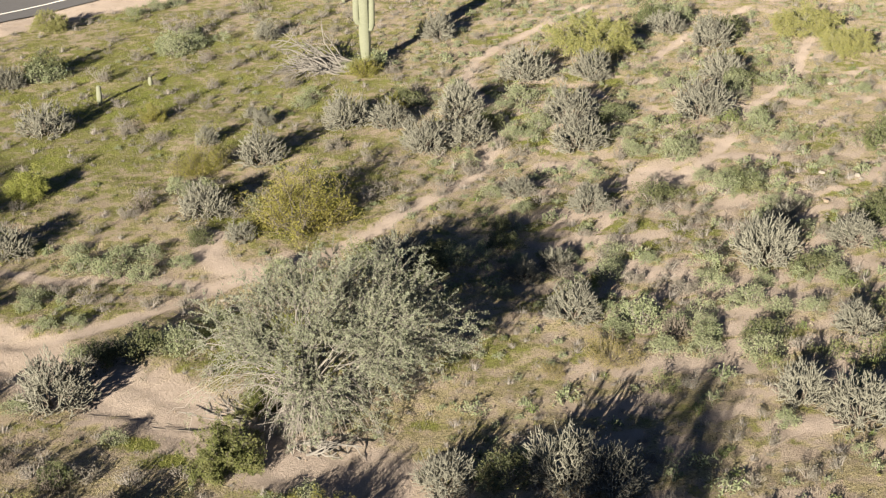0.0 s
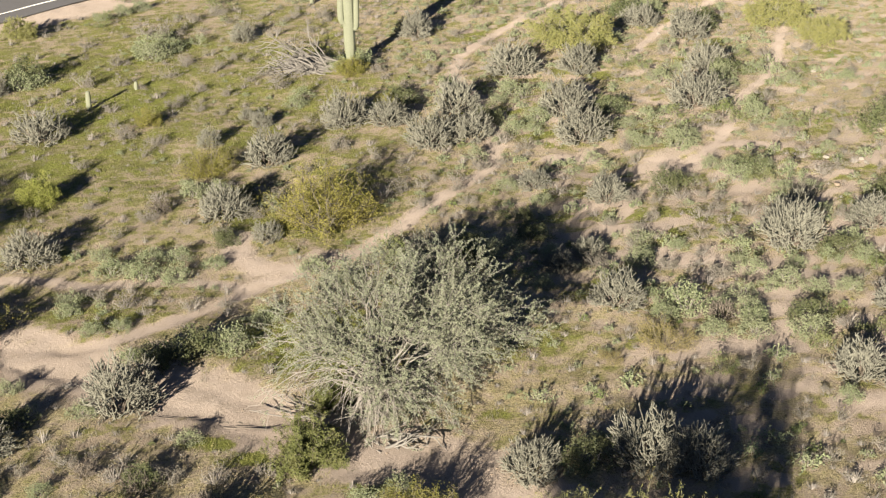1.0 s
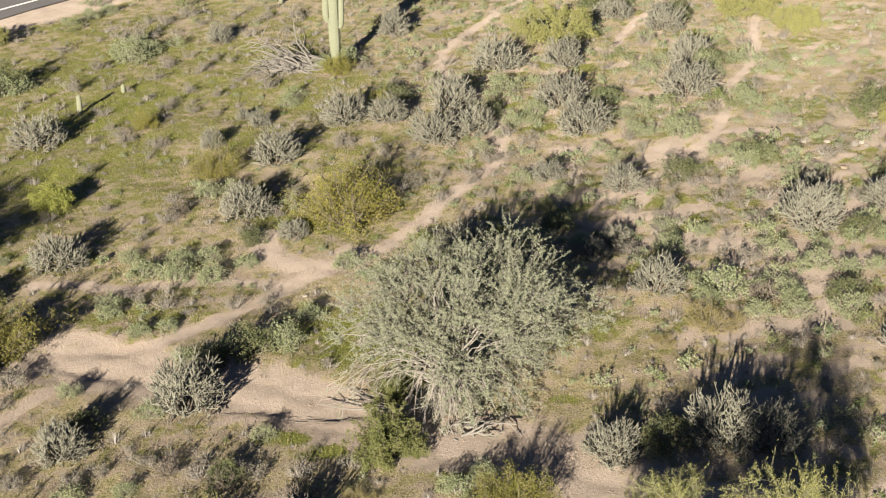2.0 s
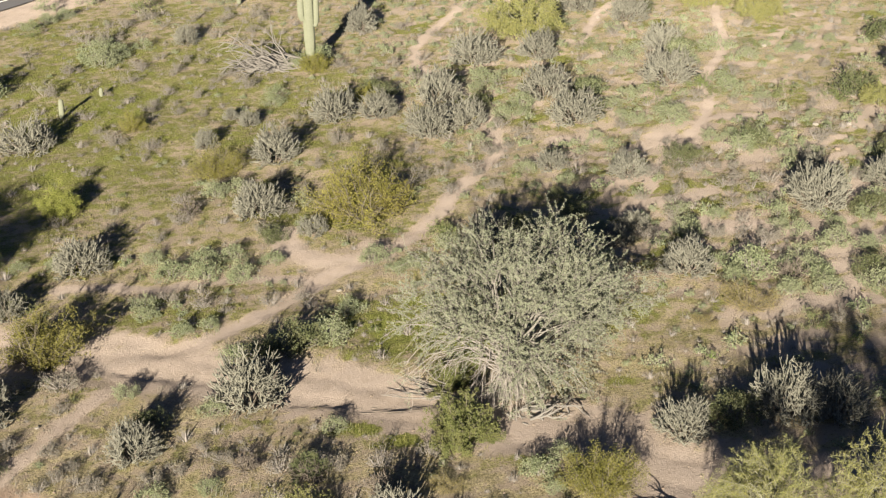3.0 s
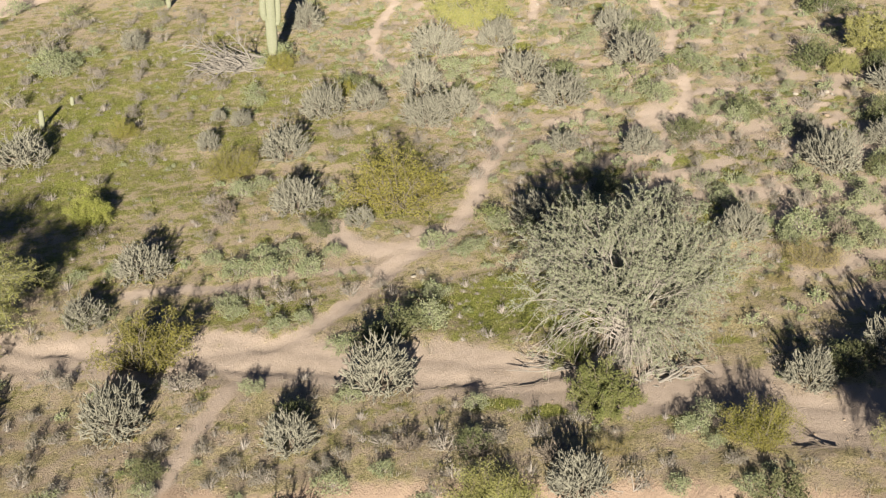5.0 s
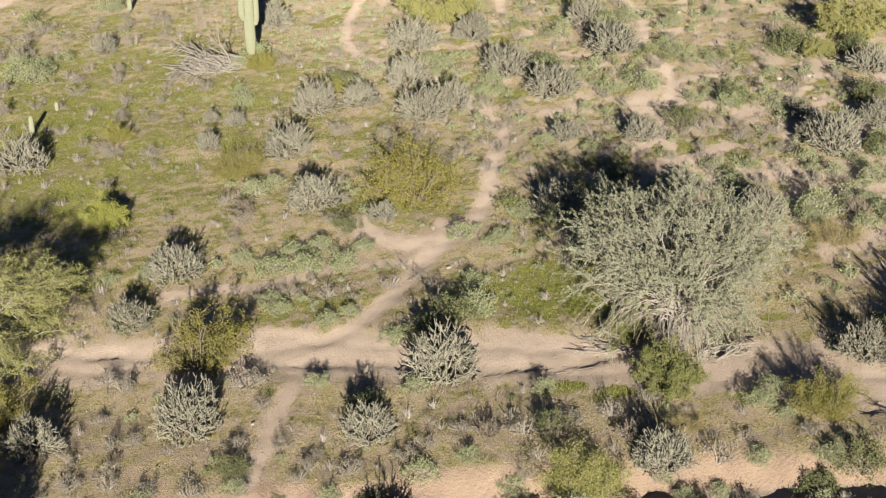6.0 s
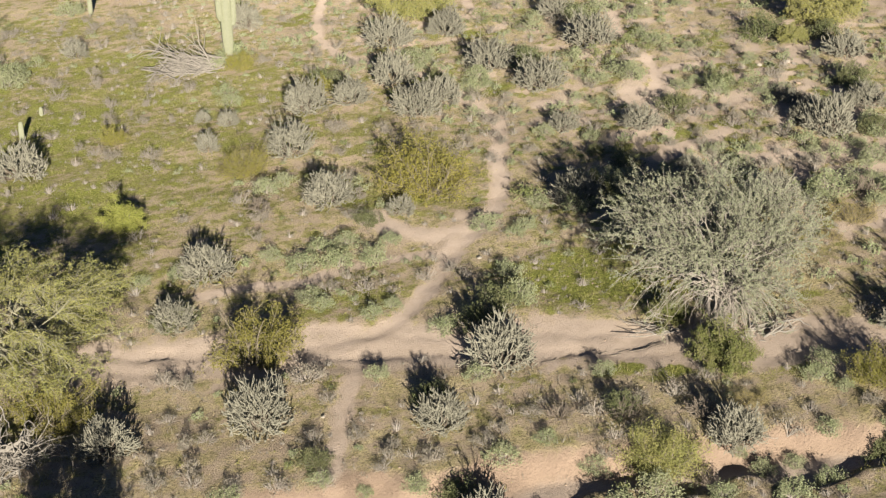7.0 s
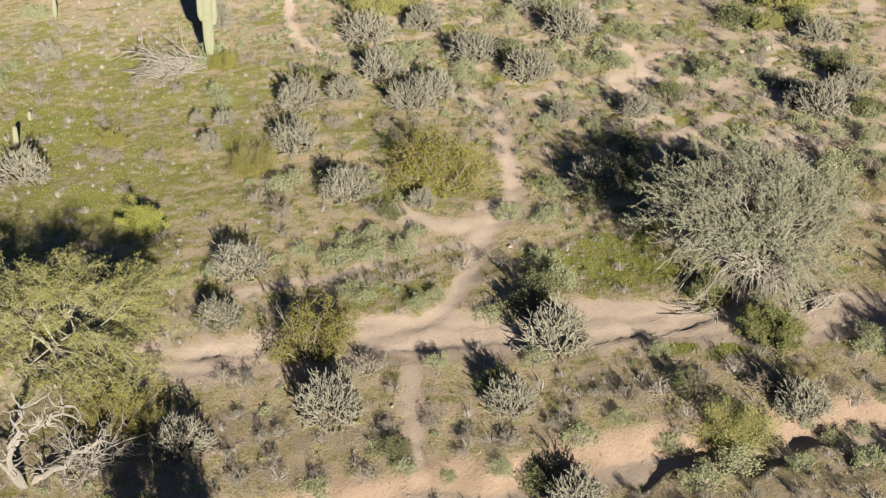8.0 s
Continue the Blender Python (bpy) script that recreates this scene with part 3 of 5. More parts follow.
def thing(name, label, category, group="", kind=""):
    return tagged(new(name), label, category, group, kind)


def unit(v):
    v = np.asarray(v, float)
    return v / (np.linalg.norm(v) + 1e-9)


def bent(p, d, length, rng, wobble=0.15, lift=0.0, n=4):
    """A crooked line from p along d."""
    pts, d = [np.asarray(p, float)], unit(d)
    for _ in range(n - 1):
        d = unit(d + rng.normal(size=3) * wobble + np.array([0, 0, lift]))
        pts.append(pts[-1] + d * length / (n - 1))
    return pts, d


# ---- plants ----
def make_cholla(seed, label, joints_mat, tips=170, tall=1.25, name="cholla_cactus"):
    """A round, much-branched cactus of thin spiny joints that rise from one base; 2 units across."""
    rng = np.random.default_rng(seed)
    crown, old = Shape(), Shape()
    nodes = []
    for i in range(15):
        a, t = i * 2.4 + rng.uniform(-0.3, 0.3), math.acos(rng.uniform(0.12, 0.97))
        d = (math.sin(t) * math.cos(a), math.sin(t) * math.sin(a), tall * math.cos(t))
        pts, _d = bent((0.10 * math.cos(a), 0.10 * math.sin(a), -0.04), d, 0.62, rng, 0.12, 0.03, 6)
        old.tube(pts, np.linspace(0.040, 0.026, 6), 4)
        nodes += pts[2:]
    nodes = np.array(nodes)
    for i in range(tips):
        a, u = rng.uniform(0, 2 * math.pi), rng.uniform(0.02, 1.0)
        s = math.sqrt(1 - u * u)
        edge = 1 + 0.13 * math.sin(3 * a + seed) + 0.10 * math.sin(5 * a + 4 * u + 2 * seed)
        r = rng.uniform(0.55, 1.0) ** 0.6 * edge
        p = np.array([r * s * math.cos(a), r * s * math.sin(a), 0.08 + tall * 0.93 * r * u])
        k = int(np.argmin(np.linalg.norm(nodes - p * 0.62, axis=1) + rng.uniform(0, 0.12, len(nodes))))
        q = nodes[k]
        m = q * 0.5 + p * 0.5 + np.array([0, 0, -0.05]) + rng.normal(size=3) * 0.085
        w = rng.uniform(0.85, 1.15)
        crown.tube([q, m, p], [0.012 * w, 0.0155 * w, 0.010 * w], 3)
        out = unit(p * (1, 1, 0.7) + np.array([0, 0, 0.18]))
        for _ in range(rng.integers(1, 4)):
            f = rng.uniform(0.35, 1.0)
            st = m + (p - m) * f
            d = unit(out + rng.normal(size=3) * 0.8)
            ln = rng.uniform(0.11, 0.23)
            crown.tube([st, st + d * ln * 0.5, st + unit(d + np.array([0, 0, 0.25])) * ln], [0.011 * w, 0.015 * w, 0.009 * w], 3)
    top = thing(name, label, "cactus", "cholla cacti on the desert ground")
    part("crown", crown, joints_mat, top)
    tagged(part("woody_base", old, M_CHOLLA_OLD, top, "dark bare old wood at the base"), kind="stuff")
    return top


def make_mound(seed, leaf, label, name="bursage_shrub", clumps=64, per=28, leaf_size=0.035, category="shrub", group="low green shrubs"):
    """A low leafy mound, 2 units across."""
    rng = np.random.default_rng(seed)
    wood, fol = Shape(), Shape()
    for i in range(clumps):
        a, t = rng.uniform(0, 2 * math.pi), math.acos(rng.uniform(0.05, 1.0))
        r = rng.uniform(0.45, 1.0) ** 0.5 * (1 + 0.2 * math.sin(3 * a + seed) + 0.16 * math.sin(5 * a + 6 * t + 2 * seed))
        c = np.array([r * math.sin(t) * math.cos(a), r * math.sin(t) * math.sin(a), 0.05 + 0.92 * r * math.cos(t)])
        mid = c * 0.5 + rng.normal(size=3) * 0.05
        if i % 2 == 0:
            wood.tube([(0.12 * math.cos(a), 0.12 * math.sin(a), -0.06), mid, c], [0.016, 0.011, 0.005], 3, False)
        n = int(per * rng.uniform(0.6, 1.4))
        fol.leaves(c + rng.normal(size=(n, 3)) * (0.13, 0.13, 0.11), leaf_size, rng, 1.5)
    top = thing(name, label, category, group)
    tagged(part("stem_mass", wood, M_TWIG, top), kind="stuff")
    part("foliage", fol, leaf, top, smooth=False)
    return top


def make_twiggy(seed, label, leafy=0.5, name="dry_bursage", stems=32, group="small dry shrubs"):
    """A small dry clump of fine grey twigs, 2 units across."""
    rng = np.random.default_rng(seed)
    wood, fol = Shape(), Shape()
    for i in range(stems):
        a, t = rng.uniform(0, 2 * math.pi), math.acos(rng.uniform(0.1, 1.0))
        d = np.array([math.sin(t) * math.cos(a), math.sin(t) * math.sin(a), 1.0 * math.cos(t)])
        ln = rng.uniform(0.55, 1.0) * (1 + 0.2 * math.sin(2 * a + seed))
        pts, d2 = bent((0.1 * math.cos(a), 0.1 * math.sin(a), -0.05), d, ln, rng, 0.16, 0.03, 4)
        wood.tube(pts, [0.022, 0.016, 0.012, 0.006], 3)
        for _ in range(2):
            q, _d = bent(pts[rng.integers(1, 3)], unit(d2 + rng.normal(size=3) * 0.6), ln * 0.42, rng, 0.2, 0, 3)
            wood.tube(q, [0.012, 0.009, 0.005], 3)
            k = rng.poisson(11 * leafy)
            fol.leaves(q[-1] + rng.normal(size=(k, 3)) * 0.09, 0.027, rng, 1.9)
        k = rng.poisson(15 * leafy)
        fol.leaves(pts[-1] + rng.normal(size=(k, 3)) * 0.11, 0.027, rng, 1.9)
    top = thing(name, label, "shrub", group)
    tagged(part("twig_mass", wood, M_TWIG, top), kind="stuff")
    part("foliage", fol, M_DRY_LEAF, top, smooth=False)
    return top


def make_fan_shrub(seed, leaf, label, name="creosote_bush", stems=46, leaf_size=0.012, tight=1.0, per=30, tall=0.85, group="open green shrubs", lean=1.2, ragged=0.16, bare=0.0):
    """Many thin stems that fan out of one base, leafy towards their ends; 2 units across."""
    rng = np.random.default_rng(seed)
    wood, fol = Shape(), Shape()
    for i in range(stems):
        a, t = i * 2.4 + rng.uniform(-0.5, 0.5), lean * rng.uniform(0.02, 1.0) ** 0.75
        d = (math.sin(t) * math.cos(a), math.sin(t) * math.sin(a), tall * math.cos(t))
        ln = rng.uniform(0.5, 1.1) * (1 + ragged * math.sin(2 * a + seed) + ragged * math.sin(5 * a + 2 * seed))
        pts, d2 = bent((0.08 * math.cos(a), 0.08 * math.sin(a), -0.05), d, ln, rng, 0.13, 0.05, 6)
        wood.tube(pts, np.linspace(0.017, 0.005, 6), 3)
        full = per * rng.uniform(0.45, 1.5) * (0.0 if rng.random() < bare else 1.0)
        for j in range(9):
            b = rng.uniform(0.32, 1.0) ** 0.8
            k = b * 5
            p = pts[int(k)] + (pts[min(int(k) + 1, 5)] - pts[int(k)]) * (k % 1)
            q, _d = bent(p, unit(d2 + rng.normal(size=3) * 0.75), rng.uniform(0.12, 0.28), rng, 0.2, 0.05, 3)
            wood.tube(q, [0.006, 0.005, 0.003], 3, False)
            m = rng.poisson(full)
            at = np.array(q)[rng.integers(1, 3, m)] if m else np.zeros((0, 3))
            fol.leaves(at + rng.normal(size=(m, 3)) * 0.05 * tight, leaf_size, rng, 2.2)
    top = thing(name, label, "shrub", group)
    tagged(part("stem_mass", wood, M_CREO_WOOD, top), kind="stuff")
    part("foliage", fol, leaf, top, smooth=False)
    return top


def make_tree(seed, name, label, R, H, bark, leaf, limbs=8, anchors=500, twigs=4, per=20, leaf_size=0.035, low=0.12, droop=0.25,
              twig_len=0.7, trunk_r=0.16, group="", slim=1.7, spread=0.15, mid=0.47, half=0.47, clumps=0, rise=1.0, stray=0.75, fluff=0.06):
    """A spreading many-stemmed desert tree: limbs, branches to places within an uneven dome, drooping leafy twigs."""
    rng = np.random.default_rng(seed)
    trunk, branch, fol = Shape(), Shape(), Shape()
    nodes, radii = [], []
    for i in range(limbs):
        a = i * 2 * math.pi / limbs + rng.uniform(-0.35, 0.35)
        t = rng.uniform(0.3, 1.25)
        start = np.array([spread * math.cos(a), spread * math.sin(a), -0.12])
        goal = np.array([R * 0.62 * math.sin(t) * math.cos(a), R * 0.62 * math.sin(t) * math.sin(a), H * (mid - 0.12 + half * math.cos(t)) * rise])
        pts = [start + (goal - start) * k / 7 + np.array([0, 0, 0.12 * H * math.sin(k / 7 * math.pi)]) + rng.normal(size=3) * (0.03 + 0.02 * R) * min(k, 3) for k in range(8)]
        rr = np.linspace(trunk_r, trunk_r * 0.22, 8) * rng.uniform(0.7, 1.1)
        trunk.tube(pts, rr, 7)
        nodes += pts[1:]
        radii += list(rr[1:])
    nodes, radii = np.array(nodes), np.array(radii)
    seeds = [(rng.uniform(0, 2 * math.pi), rng.uniform(-0.8, 1.0)) for _ in range(clumps or anchors)]
    for i in range(anchors):
        a, u = seeds[i % len(seeds)]
        if clumps:
            a, u = a + rng.normal() * 0.14, float(np.clip(u + rng.normal() * 0.11, -0.95, 1))
        lump = 0.86 + 0.16 * math.sin(3 * a + 5 * u + seed) + 0.10 * math.sin(7 * a - 4 * u + 2 * seed)
        r = rng.uniform(0.25, 1.0) ** 0.45 * lump
        s = math.sqrt(1 - u * u)
        p = np.array([R * r * s * math.cos(a), R * r * s * math.sin(a), H * (mid + half * r * u)])
        if p[2] < low * H:
            continue
        dist = np.linalg.norm((nodes - p) * (1, 1, 1.2), axis=1) + 0.6 * np.maximum(nodes[:, 2] - p[2], 0)
        k = int(np.argmin(dist + rng.uniform(0, 0.5, len(nodes))))
        q = nodes[k]
        knee = (p + q) / 2 + np.array([0, 0, 0.14 * np.linalg.norm(p - q)]) + rng.normal(size=3) * 0.08
        m1, m2 = (q * 0.55 + knee * 0.45) + rng.normal(size=3) * 0.04, (knee * 0.5 + p * 0.5) + rng.normal(size=3) * 0.05
        r0 = min(radii[k] * 0.7, 0.05)
        branch.tube([q, m1, knee, m2, p], [r0, r0 * 0.85, r0 * 0.7, r0 * 0.55, r0 * 0.35], 4)
        out = unit(p * (1, 1, 0.35) - np.array([0, 0, 0.2 * H]))
        for _ in range(twigs):
            d = unit(out + rng.normal(size=3) * stray)
            ln = twig_len * rng.uniform(0.6, 1.25)
            tw, _d = bent(p if rng.random() < 0.6 else m2, d, ln, rng, 0.18, -droop * 1.3, 4)
            branch.tube(tw, [0.009, 0.008, 0.006, 0.003], 3, False)
            n = rng.poisson(per)
            if n:
                b = rng.uniform(0.25, 3, n)
                k0 = np.minimum(b.astype(int), 2)
                ta = np.array(tw)
                at = ta[k0] + (ta[k0 + 1] - ta[k0]) * (b - k0)[:, None]
                fol.leaves(at + rng.normal(size=(n, 3)) * fluff, leaf_size, rng, slim, 0.2)
    top = thing(name, label, "tree", group)
    part("trunk", trunk, bark, top)
    tagged(part("crown_wood", branch, bark, top), kind="stuff")
    part("crown", fol, leaf, top, smooth=False)
    return top


def make_mesquite(seed, name, label, R, H, foot):
    """A wide mesquite that fans out of one bushy heart: limbs, branches, furry leafy shoots, and bare stems arching down in front."""
    rng = np.random.default_rng(seed)
    trunk, branch, bare, fol = Shape(), Shape(), Shape(), Shape()
    base = np.array([foot[0], foot[1], 0.0])
    heart = base + (0.05, 0.25, 0.95)
    for i in range(6):
        a = i * 1.05 + rng.uniform(-0.3, 0.3)
        p = base + np.array([0.30 * math.cos(a), 0.30 * math.sin(a), -0.1])
        q = heart + np.array([0.42 * math.cos(a), 0.35 * math.sin(a), rng.uniform(-0.1, 0.3)])
        trunk.tube([p, p * 0.6 + q * 0.4 + rng.normal(size=3) * 0.05, q], [0.13, 0.11, 0.075], 8)
    nodes, radii = [], []
    for i in range(30):
        a = i * 2.4 + rng.uniform(-0.3, 0.3)
        t = 0.35 + 1.1 * rng.random()
        goal = np.array([R * 0.7 * math.sin(t) * math.cos(a), R * 0.7 * math.sin(t) * math.sin(a), H * (0.42 + 0.42 * math.cos(t))])
        start = heart + rng.normal(size=3) * (0.2, 0.2, 0.12)
        k = np.linspace(0, 1, 8)[:, None]
        up = start * 0.55 + goal * 0.45 + np.array([0, 0, 0.16 * H])
        pts = start * (1 - k) ** 2 + 2 * up * k * (1 - k) + goal * k ** 2
        pts[1:] += np.cumsum(rng.normal(size=(7, 3)) * 0.07, axis=0)
        rr = np.linspace(1, 0.25, 8) * rng.uniform(0.03, 0.062)
        trunk.tube(pts, rr, 6)
        nodes += list(pts[1:])
        radii += list(rr[1:])
    nodes, radii = np.array(nodes), np.array(radii)
    seeds = [(rng.uniform(0, 2 * math.pi), rng.uniform(-0.75, 1.0)) for _ in range(60)]
    for i in range(640):
        a, u = seeds[i % len(seeds)]
        a, u = a + rng.normal() * 0.12, float(np.clip(u + rng.normal() * 0.10, -0.95, 1))
        lump = 0.88 + 0.13 * math.sin(3 * a + 5 * u + seed) + 0.10 * math.sin(7 * a - 4 * u + 2 * seed)
        r = rng.uniform(0.22, 1.0) ** 0.5 * lump
        s = (1 - abs(u) ** 2.1) ** 0.476
        p = np.array([R * r * s * math.cos(a), R * r * s * math.sin(a), H * (0.47 + 0.45 * r * u)])
        p[0] += 1.5 * (p[2] / H - 0.5)
        p[:2] += np.array(foot) * 0.8 * max(0.0, 1 - p[2] / (0.6 * H))
        v = p - heart
        az = math.atan2(v[1], v[0]) % (2 * math.pi)
        flat = math.hypot(v[0], v[1])
        if p[2] < 0.25 or (2.5 < az < 4.95 and p[2] < 0.9 + 0.5 * flat and rng.random() < 0.9) or (az > 4.95 and p[2] < 0.35 * (flat - 0.6)):
            continue
        dist = np.linalg.norm(nodes - p, axis=1) + 0.7 * np.maximum(nodes[:, 2] - p[2], 0) + 0.5 * np.maximum(np.linalg.norm(nodes - heart, axis=1) - np.linalg.norm(v), 0)
        k = int(np.argmin(dist + rng.uniform(0, 0.4, len(nodes))))
        q = nodes[k]
        knee = (p + q) / 2 + np.array([0, 0, 0.12 * np.linalg.norm(p - q)]) + rng.normal(size=3) * 0.08
        r0 = min(radii[k] * 0.7, 0.024)
        branch.tube([q, q * 0.5 + knee * 0.5 + rng.normal(size=3) * 0.04, knee, p], [r0, r0 * 0.85, r0 * 0.7, r0 * 0.45], 4)
        out = unit(v)
        for _ in range(4):
            d = unit(out + rng.normal(size=3) * 0.48)
            tw, _d = bent(p if rng.random() < 0.65 else knee, d, rng.uniform(0.5, 1.25), rng, 0.26, -0.06, 5)
            branch.tube(tw, [0.010, 0.009, 0.007, 0.005, 0.003], 3, False)
            n = rng.poisson(34 if p[2] > 1.3 or az < 2.9 else 20)
            b = rng.uniform(0.3, 4, n)
            k0 = np.minimum(b.astype(int), 3)
            ta = np.array(tw)
            at = ta[k0] + (ta[k0 + 1] - ta[k0]) * (b - k0)[:, None]
            fol.leaves(at + rng.normal(size=(n, 3)) * 0.026, 0.021, rng, 2.0, 0.1)
    # bare pale stems that arch out of the heart and down to the ground
    fans = [(rng.uniform(3.4, 4.65), rng.uniform(0.7, 2.0), rng.uniform(0.35, 1.5), rng.uniform(0.02, 0.3)) for _ in range(40)]
    fans += [(rng.uniform(2.6, 3.5), rng.uniform(2.2, 3.7), rng.uniform(1.2, 2.2), rng.uniform(0.7, 1.6)) for _ in range(17)]
    fans += [(rng.uniform(4.85, 6.2), rng.uniform(0.9, 2.1), rng.uniform(0.3, 1.3), rng.uniform(0.1, 0.7)) for _ in range(22)]
    for a, reach, rise, end in fans:
        c = heart + rng.normal(size=3) * (0.28, 0.22, 0.25)
        k = np.linspace(0, 1, 9)
        e = c[2] + rise
        arc = np.stack([c[0] + reach * k ** 0.9 * math.cos(a), c[1] + reach * k ** 0.9 * math.sin(a), c[2] * (1 - k) ** 2 + 2 * e * k * (1 - k) + end * k ** 2], 1)
        arc[1:] += np.cumsum(rng.normal(size=(8, 3)) * 0.055, axis=0)
        arc[:, 2] = np.maximum(arc[:, 2], 0.03)
        bare.tube(arc, np.linspace(rng.uniform(0.014, 0.03), 0.005, 9), 4)
        for _ in range(5):
            p = arc[rng.integers(4, 9)]
            tw, _d = bent(p, unit(np.array([math.cos(a), math.sin(a), -0.35]) + rng.normal(size=3) * 0.5), rng.uniform(0.3, 0.8), rng, 0.2, -0.2, 5)
            bare.tube([np.array([w[0], w[1], max(w[2], 0.02)]) for w in tw], [0.009, 0.008, 0.007, 0.005, 0.003], 3, False)
            if rng.random() < (0.9 if a > 4.85 else 0.25):
                fol.leaves(np.repeat(np.array(tw[1:]), 9, axis=0) + rng.normal(size=(36, 3)) * 0.05, 0.02, rng, 2.0, 0.1)
    top = thing(name, label, "tree")
    part("trunk", trunk, M_MESQ_BARK, top)
    tagged(part("crown_wood", branch, M_MESQ_BARK, top), kind="stuff")
    tagged(part("deadwood", bare, M_TWIG, top, "pale leafless stems arching to the ground"), kind="stuff")
    part("crown", fol, M_MESQ_LEAF, top, smooth=False)
    return top


def make_saguaro(name, label, tall, r, arms=(), lean=(0, 0), ribs=14):
    rng = np.random.default_rng(3)
    top = thing(name, label, "cactus", "saguaro cacti")

    def column(pts, rad, nm, cap=6):
        """A ribbed column with a rounded top."""
        pts, rad = list(pts), list(rad)
        d = unit(pts[-1] - pts[-2])
        for i in range(1, cap + 1):
            a = i / cap * math.pi / 2
            pts.append(pts[len(pts) - i] * 0 + np.asarray(end0(pts, i, d, rad[-i], a)))
            rad.append(rad[len(rad) - i] * max(math.cos(a), 0.03))
        return pts, rad

    def end0(pts, i, d, r0, a):
        base = pts[len(pts) - i]
        return base + d * r0 * math.sin(a)

    def ribbed(pts, rad, nm):
        pts, rad = column(pts, rad, nm)
        pts = np.array(pts)
        s, sides = Shape(), ribs * 2
        tan = np.gradient(pts, axis=0)
        tan /= np.linalg.norm(tan, axis=1)[:, None] + 1e-9
        u = np.cross(tan, np.array([0.0, 1.0, 0.05]))
        u /= np.linalg.norm(u, axis=1)[:, None] + 1e-9
        w = np.cross(tan, u)
        a = np.arange(sides) * 2 * math.pi / sides
        wave = np.where(np.arange(sides) % 2 == 0, 1.0, 0.84)
        ring = pts[:, None] + np.array(rad)[:, None, None] * wave[None, :, None] * (np.cos(a)[None, :, None] * u[:, None] + np.sin(a)[None, :, None] * w[:, None])
        s.v.append(ring.reshape(-1, 3))
        s.n = len(pts) * sides
        for i in range(len(pts) - 1):
            for j in range(sides):
                j2 = (j + 1) % sides
                s.f.append((i * sides + j, i * sides + j2, (i + 1) * sides + j2, (i + 1) * sides + j))
        return part(nm, s, M_SAGUARO, top)

    z = np.linspace(-0.15, tall, 14)
    body = [np.array([lean[0] * q, lean[1] * q, q]) for q in z]
    rad = [r * (0.62 + 0.38 * ease(0.0, 0.22 * tall, q)) * (1 - 0.12 * ease(0.6 * tall, tall, q)) for q in z]
    ribbed(body, rad, "trunk")
    if tall > 3:
        scar = Shape()
        scar.tube([(0, 0, -0.1), (lean[0] * 0.3, lean[1] * 0.3, 0.25), (lean[0] * 0.5, lean[1] * 0.5, 0.55)], [r * 0.67, r * 0.69, r * 0.66], 16, False)
        part("bark_skirt", scar, M_RIB, top, "brown corky skin at the foot")
    for z0, az, up, ra, out in arms:
        d = np.array([math.cos(az), math.sin(az), 0])
        c = np.array([lean[0] * z0, lean[1] * z0, z0])
        pts = [c + d * r * 0.5, c + d * (r + out * 0.4) + (0, 0, 0.05), c + d * (r + out * 0.85) + (0, 0, 0.25), c + d * (r + out) + (0, 0, 0.6)]
        pts += [c + d * (r + out) + np.array([0, 0, 0.6 + up * k / 5]) for k in range(1, 6)]
        ribbed(pts, [ra * 0.75, ra * 0.9, ra, ra] + [ra] * 4 + [ra * 0.92], "arm")
    return top


def make_deadwood(seed, name, label, n, length, r, flat, spread, mat=None, category="dead branches"):
    """A heap of crooked bleached branches."""
    rng = np.random.default_rng(seed)
    top = thing(name, label, category)
    s = Shape()
    for i in range(n):
        a = spread[0] + rng.uniform(-1, 1) * spread[1]
        ln = length * rng.uniform(0.5, 1.1)
        p = (rng.normal() * 0.15 * length, rng.normal() * 0.12 * length, rng.uniform(0.0, 0.22) * length * flat)
        pts, d = bent(p, (math.cos(a), math.sin(a), rng.uniform(0.0, flat)), ln, rng, 0.22, -0.10 * flat, 7)
        pts = [np.array([q[0], q[1], max(q[2], 0.02)]) for q in pts]
        r0 = r * rng.uniform(0.5, 1.2)
        s.tube(pts, np.linspace(r0, r0 * 0.3, 7), 5)
        for _ in range(3):
            k = rng.integers(2, 6)
            q, _d = bent(pts[k], unit(d + rng.normal(size=3) * 0.6), ln * 0.4, rng, 0.25, -0.05, 5)
            s.tube([np.array([w[0], w[1], max(w[2], 0.02)]) for w in q], np.linspace(r0 * 0.5, r0 * 0.15, 5), 4)
    tagged(part("branch_mass", s, mat or M_DEAD, top), kind="stuff")
    return top


PLANTED = []


def plant(variants, places, scale_of, rng, sink=0.02):
    """Stands copies of the variants at the places, turned at random; the first uses take the originals themselves."""
    for i, (x, y, w) in enumerate(places):
        v = variants[int(rng.integers(len(variants)))]
        s = scale_of(w)
        m = Matrix.Translation((x, y, on_ground(x, y) - sink * w)) @ Matrix.Rotation(rng.uniform(0, 6.28), 4, "Z") @ Matrix.Diagonal((s, s, s * rng.uniform(0.9, 1.12), 1))
        free = [q for q in variants if "set" not in q]
        if free:
            ob = free[0]
            ob.matrix_basis = m
            ob["set"] = 1
        else:
            ob = copy_thing(v, m @ Matrix.Diagonal((1 / v.scale[0], 1 / v.scale[1], 1 / v.scale[2], 1)))
        PLANTED.append((x, y, w))


# ---- ground ----
def axis(a, b, step, far):
    mid = np.arange(a, b + step / 2, step)
    out, d = [], step
    p = 0.0
    while p < far:
        d *= 1.35
        p += d
        out.append(p)
    out = np.array(out)
    return np.concatenate([(a - out)[::-1], mid, b + out])


